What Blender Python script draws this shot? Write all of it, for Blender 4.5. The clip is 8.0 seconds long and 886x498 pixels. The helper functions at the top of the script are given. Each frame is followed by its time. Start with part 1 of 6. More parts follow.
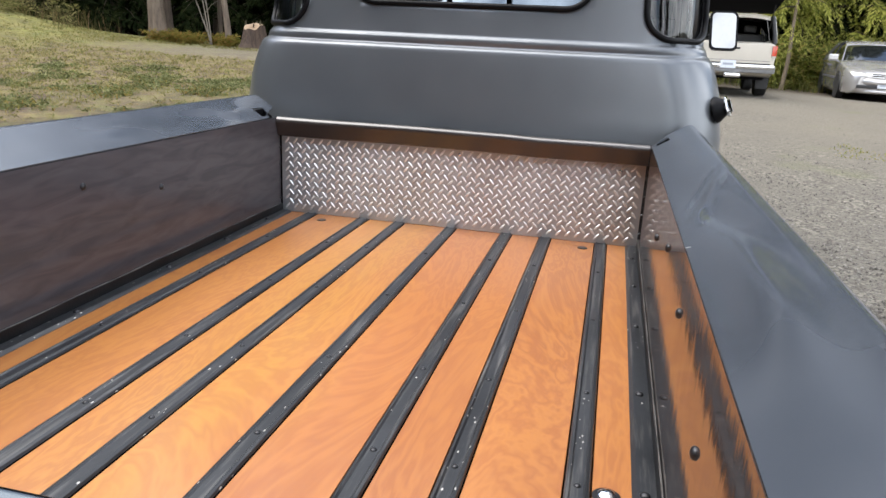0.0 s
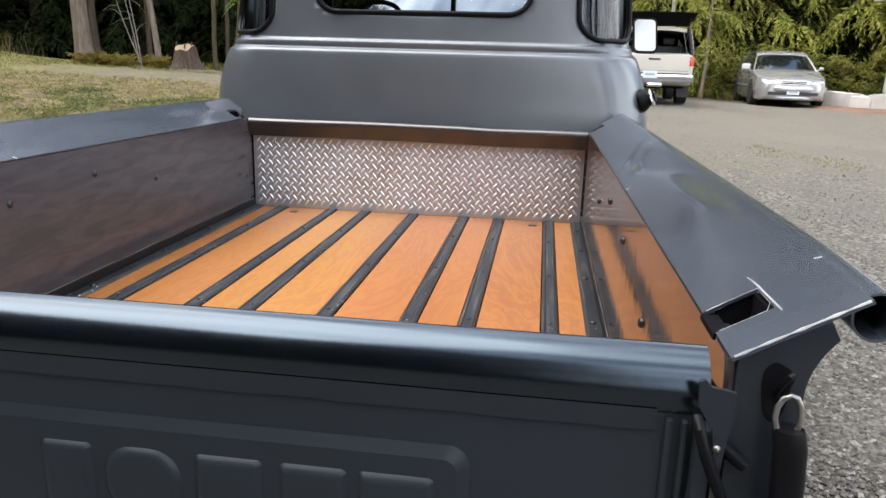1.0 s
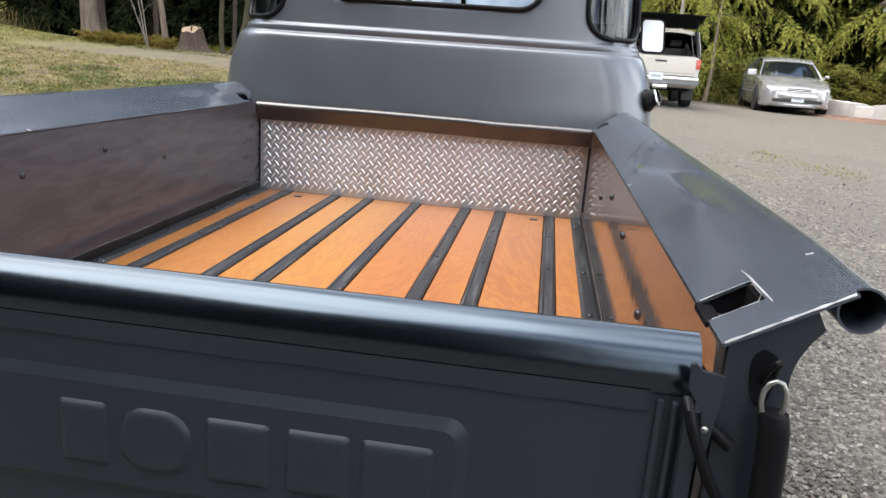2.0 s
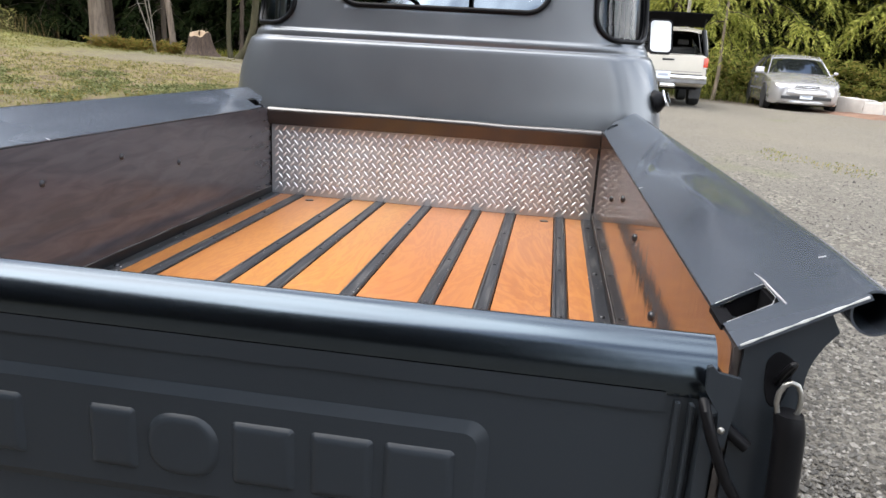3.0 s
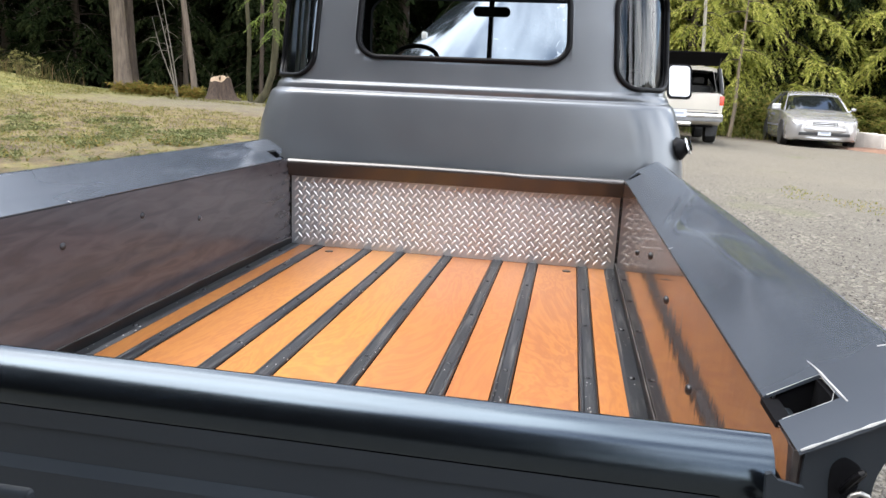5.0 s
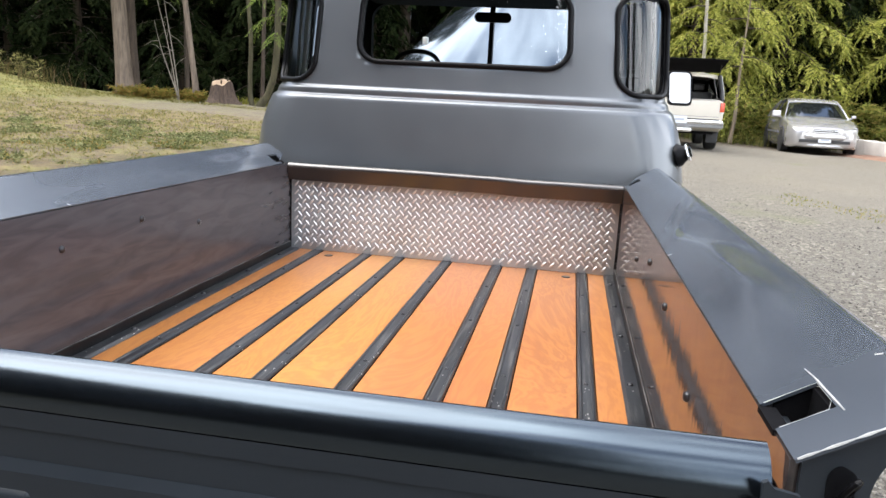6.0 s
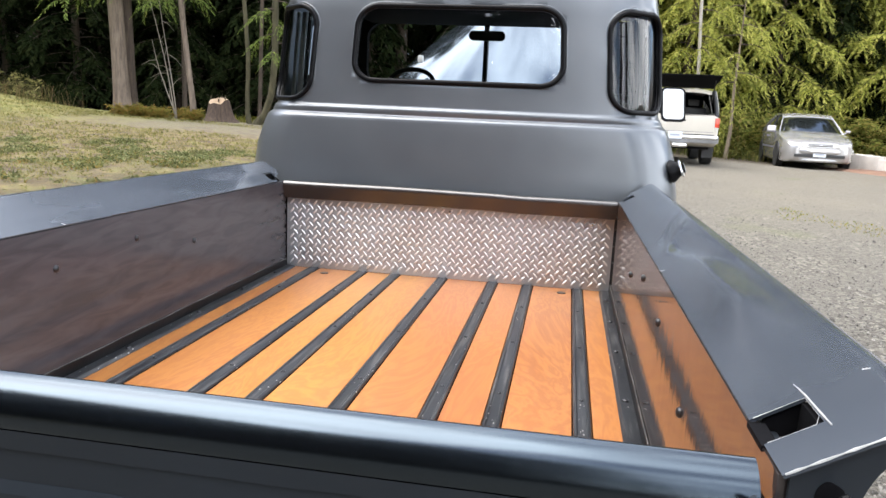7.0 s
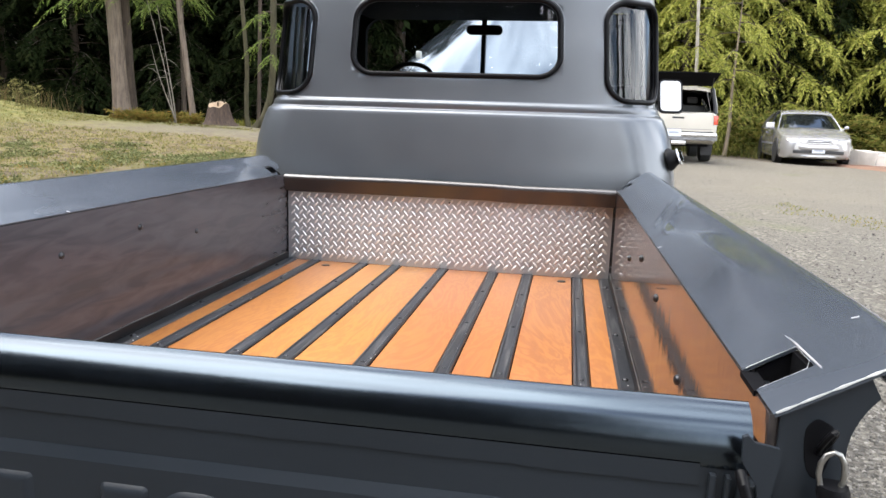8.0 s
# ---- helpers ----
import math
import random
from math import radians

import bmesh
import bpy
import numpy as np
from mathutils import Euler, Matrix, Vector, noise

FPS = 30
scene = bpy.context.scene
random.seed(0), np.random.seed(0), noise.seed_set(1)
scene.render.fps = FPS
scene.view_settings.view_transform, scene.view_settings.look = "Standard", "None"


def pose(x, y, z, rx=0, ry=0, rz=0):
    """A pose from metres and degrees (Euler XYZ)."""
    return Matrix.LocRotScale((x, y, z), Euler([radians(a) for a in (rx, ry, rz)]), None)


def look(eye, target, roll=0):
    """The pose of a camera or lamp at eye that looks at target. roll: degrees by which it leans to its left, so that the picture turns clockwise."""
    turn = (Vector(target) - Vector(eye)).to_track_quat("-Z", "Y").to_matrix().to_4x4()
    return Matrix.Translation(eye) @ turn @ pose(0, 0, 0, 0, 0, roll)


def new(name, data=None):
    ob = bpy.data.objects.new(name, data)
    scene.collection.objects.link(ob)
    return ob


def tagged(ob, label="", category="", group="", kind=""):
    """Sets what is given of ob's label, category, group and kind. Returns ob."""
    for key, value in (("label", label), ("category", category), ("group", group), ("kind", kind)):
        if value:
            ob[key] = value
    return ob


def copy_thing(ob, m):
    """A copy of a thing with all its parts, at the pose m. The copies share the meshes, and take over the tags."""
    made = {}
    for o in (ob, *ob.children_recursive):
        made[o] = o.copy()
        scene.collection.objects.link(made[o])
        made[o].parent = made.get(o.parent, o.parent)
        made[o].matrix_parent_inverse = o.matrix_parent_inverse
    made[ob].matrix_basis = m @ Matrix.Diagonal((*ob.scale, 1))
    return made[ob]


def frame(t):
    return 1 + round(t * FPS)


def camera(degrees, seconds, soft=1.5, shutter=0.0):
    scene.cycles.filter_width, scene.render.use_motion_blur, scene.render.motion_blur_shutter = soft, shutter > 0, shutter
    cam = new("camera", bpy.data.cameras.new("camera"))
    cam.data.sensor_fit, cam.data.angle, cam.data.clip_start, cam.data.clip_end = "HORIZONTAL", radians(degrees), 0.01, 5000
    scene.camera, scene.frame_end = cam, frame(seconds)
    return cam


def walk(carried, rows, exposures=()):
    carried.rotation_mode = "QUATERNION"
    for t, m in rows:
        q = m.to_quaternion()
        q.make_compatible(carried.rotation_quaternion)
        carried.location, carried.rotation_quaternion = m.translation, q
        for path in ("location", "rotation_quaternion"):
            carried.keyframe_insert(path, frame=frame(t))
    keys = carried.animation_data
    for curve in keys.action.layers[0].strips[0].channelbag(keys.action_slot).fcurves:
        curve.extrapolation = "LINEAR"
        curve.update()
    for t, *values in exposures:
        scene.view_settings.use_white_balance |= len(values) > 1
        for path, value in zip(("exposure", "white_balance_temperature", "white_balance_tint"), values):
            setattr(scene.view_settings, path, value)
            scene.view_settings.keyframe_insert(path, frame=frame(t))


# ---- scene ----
cam = camera(63.7, 8.0)
PATH = [
    (0, (0.497, -2.32, 1.27), (0.078, -0.448, 0.707), 2.8),
    (0.2, (0.500, -2.383, 1.264), (0.111, -0.505, 0.697), 3.5),
    (0.5, (0.487, -2.476, 1.243), (0.184, -0.566, 0.731), 2.3),
    (0.8, (0.465, -2.562, 1.219), (0.213, -0.643, 0.715), 1.5),
    (1, (0.463, -2.604, 1.214), (0.209, -0.687, 0.704), 1.7),
    (1.2, (0.459, -2.619, 1.216), (0.216, -0.700, 0.707), 1.8),
    (1.5, (0.458, -2.636, 1.201), (0.229, -0.716, 0.69), 3.5),
    (1.7, (0.459, -2.636, 1.205), (0.215, -0.721, 0.682), 4.0),
    (2.8, (0.451, -2.640, 1.215), (0.192, -0.729, 0.684), 3.9),
    (3, (0.449, -2.652, 1.219), (0.179, -0.742, 0.692), 3.4),
    (3.5, (0.451, -2.651, 1.229), (0.204, -0.737, 0.704), 5.0),
    (4, (0.436, -2.624, 1.235), (0.196, -0.707, 0.718), 4.4),
    (4.5, (0.435, -2.615, 1.25), (0.144, -0.689, 0.795), 2.5),
    (5, (0.426, -2.611, 1.257), (0.1, -0.685, 0.83), 2.6),
    (5.2, (0.423, -2.610, 1.254), (0.098, -0.681, 0.834), 3.1),
    (6.3, (0.430, -2.611, 1.259), (0.099, -0.682, 0.850), 2.7),
    (6.5, (0.431, -2.616, 1.259), (0.088, -0.686, 0.863), 2.1),
    (7, (0.437, -2.613, 1.261), (0.112, -0.674, 0.892), 2.6),
    (7.5, (0.437, -2.619, 1.256), (0.096, -0.683, 0.89), 2.4),
    (8, (0.444, -2.639, 1.222), (0.117, -0.699, 0.859), 1.9),
]
walk(cam, [(t, look(eye, target, roll)) for t, eye, target, roll in PATH], [(0, 0.96), (1.0, 1.00), (1.5, 1.05), (3.5, 1.25), (5.0, 1.32), (8.0, 1.34)])

# ---- world, sun, exposure ----
SUN_EL, SUN_DIR = radians(64), Vector((-0.50, -0.16, 0))
world = bpy.data.worlds.new("world")
scene.world = world
world.use_nodes = True
wt = world.node_tree
wt.nodes.clear()
w_out = wt.nodes.new("ShaderNodeOutputWorld")
w_bg = wt.nodes.new("ShaderNodeBackground")
w_bg.inputs["Strength"].default_value = 0.150
w_sky = wt.nodes.new("ShaderNodeTexSky")
w_sky.sky_type = "NISHITA"
w_sky.sun_disc = False
w_sky.sun_elevation = SUN_EL
w_sky.sun_rotation = math.atan2(SUN_DIR.x, SUN_DIR.y)
w_sky.air_density, w_sky.dust_density = 1.0, 1.5
w_co = wt.nodes.new("ShaderNodeTexCoord")
w_no = wt.nodes.new("ShaderNodeTexNoise")
w_no.inputs["Scale"].default_value = 3.6
w_no.inputs["Detail"].default_value = 7.0
w_no.inputs["Distortion"].default_value = 0.4
w_ra = wt.nodes.new("ShaderNodeValToRGB")
w_ra.color_ramp.elements[0].position, w_ra.color_ramp.elements[1].position = 0.40, 0.62
w_mx = wt.nodes.new("ShaderNodeMix")
w_mx.data_type = "RGBA"
w_mx.inputs[7].default_value = (16.6, 17.0, 17.7, 1)
wt.links.new(w_co.outputs["Generated"], w_no.inputs["Vector"])
wt.links.new(w_no.outputs["Fac"], w_ra.inputs["Fac"])
wt.links.new(w_ra.outputs["Color"], w_mx.inputs[0])
wt.links.new(w_sky.outputs["Color"], w_mx.inputs[6])
wt.links.new(w_mx.outputs[2], w_bg.inputs["Color"])
wt.links.new(w_bg.outputs["Background"], w_out.inputs["Surface"])

sun_data = bpy.data.lights.new("sun", "SUN")
sun_data.energy, sun_data.angle, sun_data.color = 1.9, radians(55), (1.0, 0.95, 0.88)
sun = new("sun", sun_data)
to_sun = Vector((SUN_DIR.normalized().x * math.cos(SUN_EL), SUN_DIR.normalized().y * math.cos(SUN_EL), math.sin(SUN_EL)))
sun.matrix_world = look(to_sun * 40, (0, 0, 0))


# ---- materials ----
class Nodes:
    """A small helper for node materials."""

    def __init__(self, name):
        self.mat = bpy.data.materials.new(name)
        self.mat.use_nodes = True
        self.t = self.mat.node_tree
        self.b = self.t.nodes["Principled BSDF"]
        self.out = self.t.nodes["Material Output"]
        self.co = None

    def add(self, kind, **values):
        n = self.t.nodes.new("ShaderNode" + kind)
        for k, v in values.items():
            n.inputs[k.replace("_", " ")].default_value = v
        return n

    def link(self, a, b):
        self.t.links.new(a, b)

    def coords(self, scale=(1, 1, 1), scatter=0.0):
        tc = self.add("TexCoord")
        mp = self.add("Mapping")
        mp.inputs["Scale"].default_value = scale
        self.link(tc.outputs["Object"], mp.inputs["Vector"])
        if scatter:
            info = self.add("ObjectInfo")
            mul = self.add("VectorMath")
            mul.operation = "MULTIPLY_ADD"
            mul.inputs[1].default_value = (scatter, scatter * 0.7, scatter * 1.3)
            self.link(info.outputs["Random"], mul.inputs[0])
            self.link(tc.outputs["Object"], mul.inputs[2])
            self.link(mul.outputs[0], mp.inputs["Vector"])
        return mp.outputs["Vector"]

    def noise(self, vec, scale, detail=4.0, rough=0.55, distort=0.0):
        n = self.add("TexNoise", Scale=scale, Detail=detail, Roughness=rough, Distortion=distort)
        self.link(vec, n.inputs["Vector"])
        return n.outputs["Fac"]

    def ramp(self, fac, stops):
        r = self.add("ValToRGB")
        e = r.color_ramp.elements
        while len(e) < len(stops):
            e.new(0.5)
        for el, (p, c) in zip(e, stops):
            el.position, el.color = p, (*c, 1) if len(c) == 3 else c
        self.link(fac, r.inputs["Fac"])
        return r.outputs["Color"]

    def mix(self, fac, a, b, mode="MIX"):
        m = self.add("Mix")
        m.data_type, m.blend_type = "RGBA", mode
        for sock, v in ((m.inputs[0], fac), (m.inputs[6], a), (m.inputs[7], b)):
            if isinstance(v, (int, float)):
                sock.default_value = v
            elif isinstance(v, tuple):
                sock.default_value = (*v, 1)
            else:
                self.link(v, sock)
        return m.outputs[2]

    def math(self, op, a, b=0.0):
        m = self.add("Math")
        m.operation = op
        for sock, v in ((m.inputs[0], a), (m.inputs[1], b)):
            if isinstance(v, (int, float)):
                sock.default_value = v
            else:
                self.link(v, sock)
        return m.outputs[0]

    def span(self, fac, lo, hi):
        m = self.add("MapRange")
        m.inputs["To Min"].default_value, m.inputs["To Max"].default_value = lo, hi
        self.link(fac, m.inputs["Value"])
        return m.outputs[0]

    def bump(self, height, strength, distance, normal=None):
        n = self.add("Bump", Strength=strength, Distance=distance)
        self.link(height, n.inputs["Height"])
        if normal is not None:
            self.link(normal, n.inputs["Normal"])
        return n.outputs["Normal"]

    def done(self, color=None, rough=None, metal=None, normal=None, **more):
        for sock, v in (("Base Color", color), ("Roughness", rough), ("Metallic", metal), ("Normal", normal)):
            if v is None:
                continue
            if isinstance(v, (int, float)):
                self.b.inputs[sock].default_value = v
            elif isinstance(v, tuple):
                self.b.inputs[sock].default_value = (*v, 1)
            else:
                self.link(v, self.b.inputs[sock])
        for k, v in more.items():
            self.b.inputs[k.replace("_", " ")].default_value = v
        return self.mat


def surface(name, color, rough=0.5, metal=0.0, vary=0.25, size=6.0, grain=60.0, bump=0.15, depth=0.002, scatter=0.0, **more):
    """A plain material with variation at two scales and fine relief."""
    n = Nodes(name)
    v = n.coords(scatter=scatter)
    big, fine = n.noise(v, size, 4), n.noise(v, grain, 3)
    dark, lite = tuple(c * (1 - vary) for c in color), tuple(min(1, c * (1 + vary)) for c in color)
    col = n.mix(n.span(fine, 0.0, 0.5), n.ramp(big, [(0.3, dark), (0.7, lite)]), tuple(c * 0.8 for c in color))
    return n.done(col, n.span(big, rough * 0.8, min(1, rough * 1.2)), metal, n.bump(fine, bump, depth), **more)


def dented_paint(name, color, rough, metal, dent, dust=0.12, coat=0.5, chips=0.56):
    """Gunmetal paint on hammered-out old sheet steel: dents, orange peel, dust and small chips."""
    n = Nodes(name)
    v = n.coords()
    big, mid = n.noise(v, 2.6, 2), n.noise(v, 9.0, 2)
    vo = n.add("TexVoronoi", Scale=46.0)
    n.link(v, vo.inputs["Vector"])
    chip = n.math("LESS_THAN", vo.outputs["Distance"], 0.045)
    keep = n.math("MULTIPLY", chip, n.math("GREATER_THAN", mid, chips))
    base = n.ramp(big, [(0.3, tuple(c * 0.88 for c in color)), (0.7, tuple(c * 1.12 for c in color))])
    base = n.mix(n.span(mid, 0.0, dust), base, (0.42, 0.41, 0.40))
    base = n.mix(keep, base, (0.55, 0.56, 0.58))
    nor = n.bump(big, dent, 0.05)
    nor = n.bump(mid, dent * 0.06, 0.010, nor)
    return n.done(base, n.span(mid, rough * 0.8, rough * 1.25), metal, nor, Coat_Weight=coat, Coat_Roughness=rough * 0.45)


M = {}
M["paint_cab"] = dented_paint("paint_cab", (0.138, 0.150, 0.165), 0.31, 0.45, 0.10, 0.04, 0.3, 0.9)
M["paint_rail"] = dented_paint("paint_rail", (0.062, 0.073, 0.092), 0.22, 0.25, 0.02, 0.03, 0.24, 0.9)
M["paint_rail"].node_tree.nodes["Principled BSDF"].inputs["Coat Roughness"].default_value = 0.12
# same truck paint, roll and gate darkened for shade and dark surroundings they mirror
M["paint_roll_darkened"] = dented_paint("paint_roll_darkened", (0.0020, 0.0024, 0.0032), 0.19, 0.0, 0.004, 0.002, 0.0, 0.9)
M["paint_roll_darkened"].node_tree.nodes["Principled BSDF"].inputs["Coat IOR"].default_value = 1.7
# specular tint puts the sky's blue into the roll's highlight
M["paint_roll_darkened"].node_tree.nodes["Principled BSDF"].inputs["Specular Tint"].default_value = (0.66, 0.83, 1.0, 1)
M["paint_roll_darkened"].node_tree.nodes["Principled BSDF"].inputs["IOR"].default_value = 1.78
M["paint_roll_darkened"].node_tree.nodes["Principled BSDF"].inputs["Specular IOR Level"].default_value = 0.5
# brown of the mirrored floor is mixed into the bulkhead's base colour
M["paint_bulkhead"] = dented_paint("paint_bulkhead", (0.020, 0.014, 0.012), 0.42, 0.0, 0.04, 0.004, 1.0, 0.9)
M["paint_bulkhead"].node_tree.nodes["Principled BSDF"].inputs["Coat IOR"].default_value = 1.62
M["paint_gate_darkened"] = dented_paint("paint_gate_darkened", (0.0170, 0.0212, 0.0268), 0.34, 0.0, 0.05, 0.003, 0.0, 0.9)
M["paint_gate_darkened"].node_tree.nodes["Principled BSDF"].inputs["Specular IOR Level"].default_value = 0.30


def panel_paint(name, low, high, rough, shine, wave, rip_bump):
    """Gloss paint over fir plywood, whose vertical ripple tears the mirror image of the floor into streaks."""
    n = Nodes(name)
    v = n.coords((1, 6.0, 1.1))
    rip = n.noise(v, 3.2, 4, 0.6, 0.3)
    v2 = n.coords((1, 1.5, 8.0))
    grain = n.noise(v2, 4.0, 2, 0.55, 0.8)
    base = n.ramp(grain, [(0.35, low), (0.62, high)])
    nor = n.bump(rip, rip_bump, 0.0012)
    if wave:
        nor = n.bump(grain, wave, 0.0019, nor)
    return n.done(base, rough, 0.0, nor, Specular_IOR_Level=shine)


# one paint in two copies: west lighter and duller for the sky haze on it
M["panel_west"] = panel_paint("panel_sky_haze", (0.043, 0.041, 0.046), (0.060, 0.056, 0.062), 0.13, 0.38, 0.16, 0.15)
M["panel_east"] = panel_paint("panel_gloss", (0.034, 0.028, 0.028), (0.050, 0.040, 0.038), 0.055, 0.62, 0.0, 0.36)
def strip_paint():
    """Black paint on steel, greyed by dust, with small bare chips."""
    n = Nodes("strip_black")
    v = n.coords((1, 0.45, 1))
    big, fine = n.noise(v, 7.0, 4), n.noise(v, 130.0, 3)
    vo = n.add("TexVoronoi", Scale=85.0)
    n.link(v, vo.inputs["Vector"])
    chip = n.math("MULTIPLY", n.math("LESS_THAN", vo.outputs["Distance"], 0.13), n.math("GREATER_THAN", n.noise(v, 16.0, 3), 0.53))
    base = n.mix(n.span(fine, 0, 0.5), n.ramp(big, [(0.3, (0.013, 0.014, 0.016)), (0.7, (0.034, 0.036, 0.041))]), (0.024, 0.026, 0.03))
    streak = n.ramp(n.noise(n.coords((1, 0.05, 1)), 95.0, 4, 0.65), [(0.52, (0, 0, 0)), (0.70, (0.55, 0.55, 0.55))])
    base = n.mix(streak, base, (0.150, 0.146, 0.140))
    base = n.mix(chip, base, (0.46, 0.44, 0.41))
    return n.done(base, n.span(big, 0.30, 0.48), 0.15, n.bump(fine, 0.25, 0.001))


M["strip"] = strip_paint()
M["bolt"] = surface("bolt_black", (0.035, 0.035, 0.038), 0.32, 0.6, 0.3, 40.0, 200.0, 0.1, 0.0005)
M["chrome"] = surface("chrome", (0.72, 0.73, 0.75), 0.10, 1.0, 0.08, 20.0, 200.0, 0.03, 0.0003)
M["steel"] = surface("galvanised_steel", (0.34, 0.33, 0.31), 0.34, 0.9, 0.25, 30.0, 160.0, 0.15, 0.0006)
M["bare"] = surface("bare_scratched_metal", (0.50, 0.50, 0.50), 0.5, 0.4, 0.3, 40.0, 200.0, 0.15, 0.0005)
M["rubber"] = surface("black_rubber", (0.006, 0.006, 0.007), 0.34, 0.0, 0.3, 20.0, 200.0, 0.10, 0.0006, Specular_IOR_Level=0.10)
M["gasket"] = surface("shiny_black_gasket", (0.006, 0.006, 0.007), 0.36, 0.0, 0.3, 20.0, 200.0, 0.06, 0.0004, Specular_IOR_Level=0.12)
M["inside"] = surface("cab_lining", (0.010, 0.010, 0.011), 0.9, 0.0, 0.3, 12.0, 120.0, 0.2, 0.001, Specular_IOR_Level=0.02)
M["tread"] = surface("tread_plate_aluminium", (0.56, 0.57, 0.59), 0.52, 0.85, 0.12, 5.0, 90.0, 0.12, 0.0006)
# same aluminium, brightened so every lug keeps its highlight against the plate
M["lug"] = surface("brightened_lugs", (0.95, 0.95, 0.95), 0.42, 0.82, 0.04, 5.0, 90.0, 0.08, 0.0004)
M["under"] = surface("underbody_shade_black", (0.006, 0.006, 0.007), 0.9, 0.0, 0.4, 4.0, 60.0, 0.3, 0.002, Specular_IOR_Level=0.05)


def wood_floor():
    """Amber-varnished rotary-cut fir plywood: flame figure, pores, two tones of stain."""
    n = Nodes("varnished_plywood")
    v = n.coords((1.0, 0.26, 1.0), scatter=7.0)
    field = n.noise(v, 4.6, 5, 0.62, 0.7)
    rings = n.math("FRACT", n.math("MULTIPLY", field, 15.0))
    tri = n.math("ABSOLUTE", n.math("SUBTRACT", rings, 0.5))
    v2 = n.coords((1.0, 0.05, 1.0), scatter=3.0)
    pores = n.noise(v2, 170.0, 3, 0.6)
    patch = n.noise(v, 2.2, 4, 0.6)
    info = n.add("ObjectInfo")
    light = n.ramp(patch, [(0.30, (0.385, 0.142, 0.029)), (0.70, (0.48, 0.198, 0.044))])
    deep = n.ramp(patch, [(0.30, (0.255, 0.075, 0.015)), (0.70, (0.37, 0.125, 0.026))])
    figure = n.ramp(tri, [(0.05, (0, 0, 0)), (0.45, (1, 1, 1))])
    soft = n.ramp(n.noise(v, 1.4, 3), [(0.35, (0.55, 0.55, 0.55)), (0.60, (1.0, 1.0, 1.0))])
    col = n.mix(n.mix(soft, (0.55, 0.55, 0.55), figure), deep, light)
    col = n.mix(n.span(pores, 0.0, 0.5), col, (0.36, 0.135, 0.034))
    tint = n.ramp(info.outputs["Random"], [(0.0, (0.85, 0.86, 0.79)), (1.0, (0.95, 1.00, 0.93))])
    col = n.mix(0.9, col, tint, "MULTIPLY")
    sep = n.add("SeparateXYZ")
    n.link(n.coords(), sep.inputs[0])
    age = n.ramp(n.math("ADD", n.math("ADD", sep.outputs["X"], 0.5), n.math("MULTIPLY", n.math("SUBTRACT", n.noise(v, 3.0, 4), 0.5), 0.5)), [(0.10, (1.0, 0.96, 0.80)), (0.35, (1.0, 1.06, 0.72)), (0.55, (0.97, 0.86, 0.86)), (0.95, (1.0, 0.93, 0.86))])
    col = n.mix(1.0, col, age, "MULTIPLY")
    col = n.mix(0.06, col, (0.34, 0.26, 0.21))
    nor = n.bump(tri, 0.10, 0.0010)
    nor = n.bump(pores, 0.10, 0.0005, nor)
    return n.done(col, n.span(patch, 0.30, 0.46), 0.0, nor, Coat_Weight=0.34, Coat_Roughness=0.18)


M["wood"] = wood_floor()


def glass(name, tint, gloss=1.0):
    n = Nodes(name)
    fr = n.add("Fresnel", IOR=1.5)
    tr = n.add("BsdfTransparent", Color=(*tint, 1))
    gl = n.add("BsdfGlossy", Roughness=0.02)
    mx = n.add("MixShader")
    n.link(n.math("MULTIPLY", fr.outputs[0], gloss), mx.inputs[0])
    n.link(tr.outputs[0], mx.inputs[1])
    n.link(gl.outputs[0], mx.inputs[2])
    n.link(mx.outputs[0], n.out.inputs["Surface"])
    return n.mat


M["glass"] = glass("window_glass", (0.86, 0.89, 0.88), 1.5)
M["car_glass"] = surface("tinted_car_glass", (0.012, 0.014, 0.014), 0.04, 0.0, 0.1, 3.0, 80.0, 0.0, 0.0, Coat_Weight=1.0, Coat_IOR=1.9)
M["mirror"] = surface("mirror_glass", (0.205, 0.212, 0.22), 0.02, 1.0, 0.01, 3.0, 50.0, 0.0, 0.0)


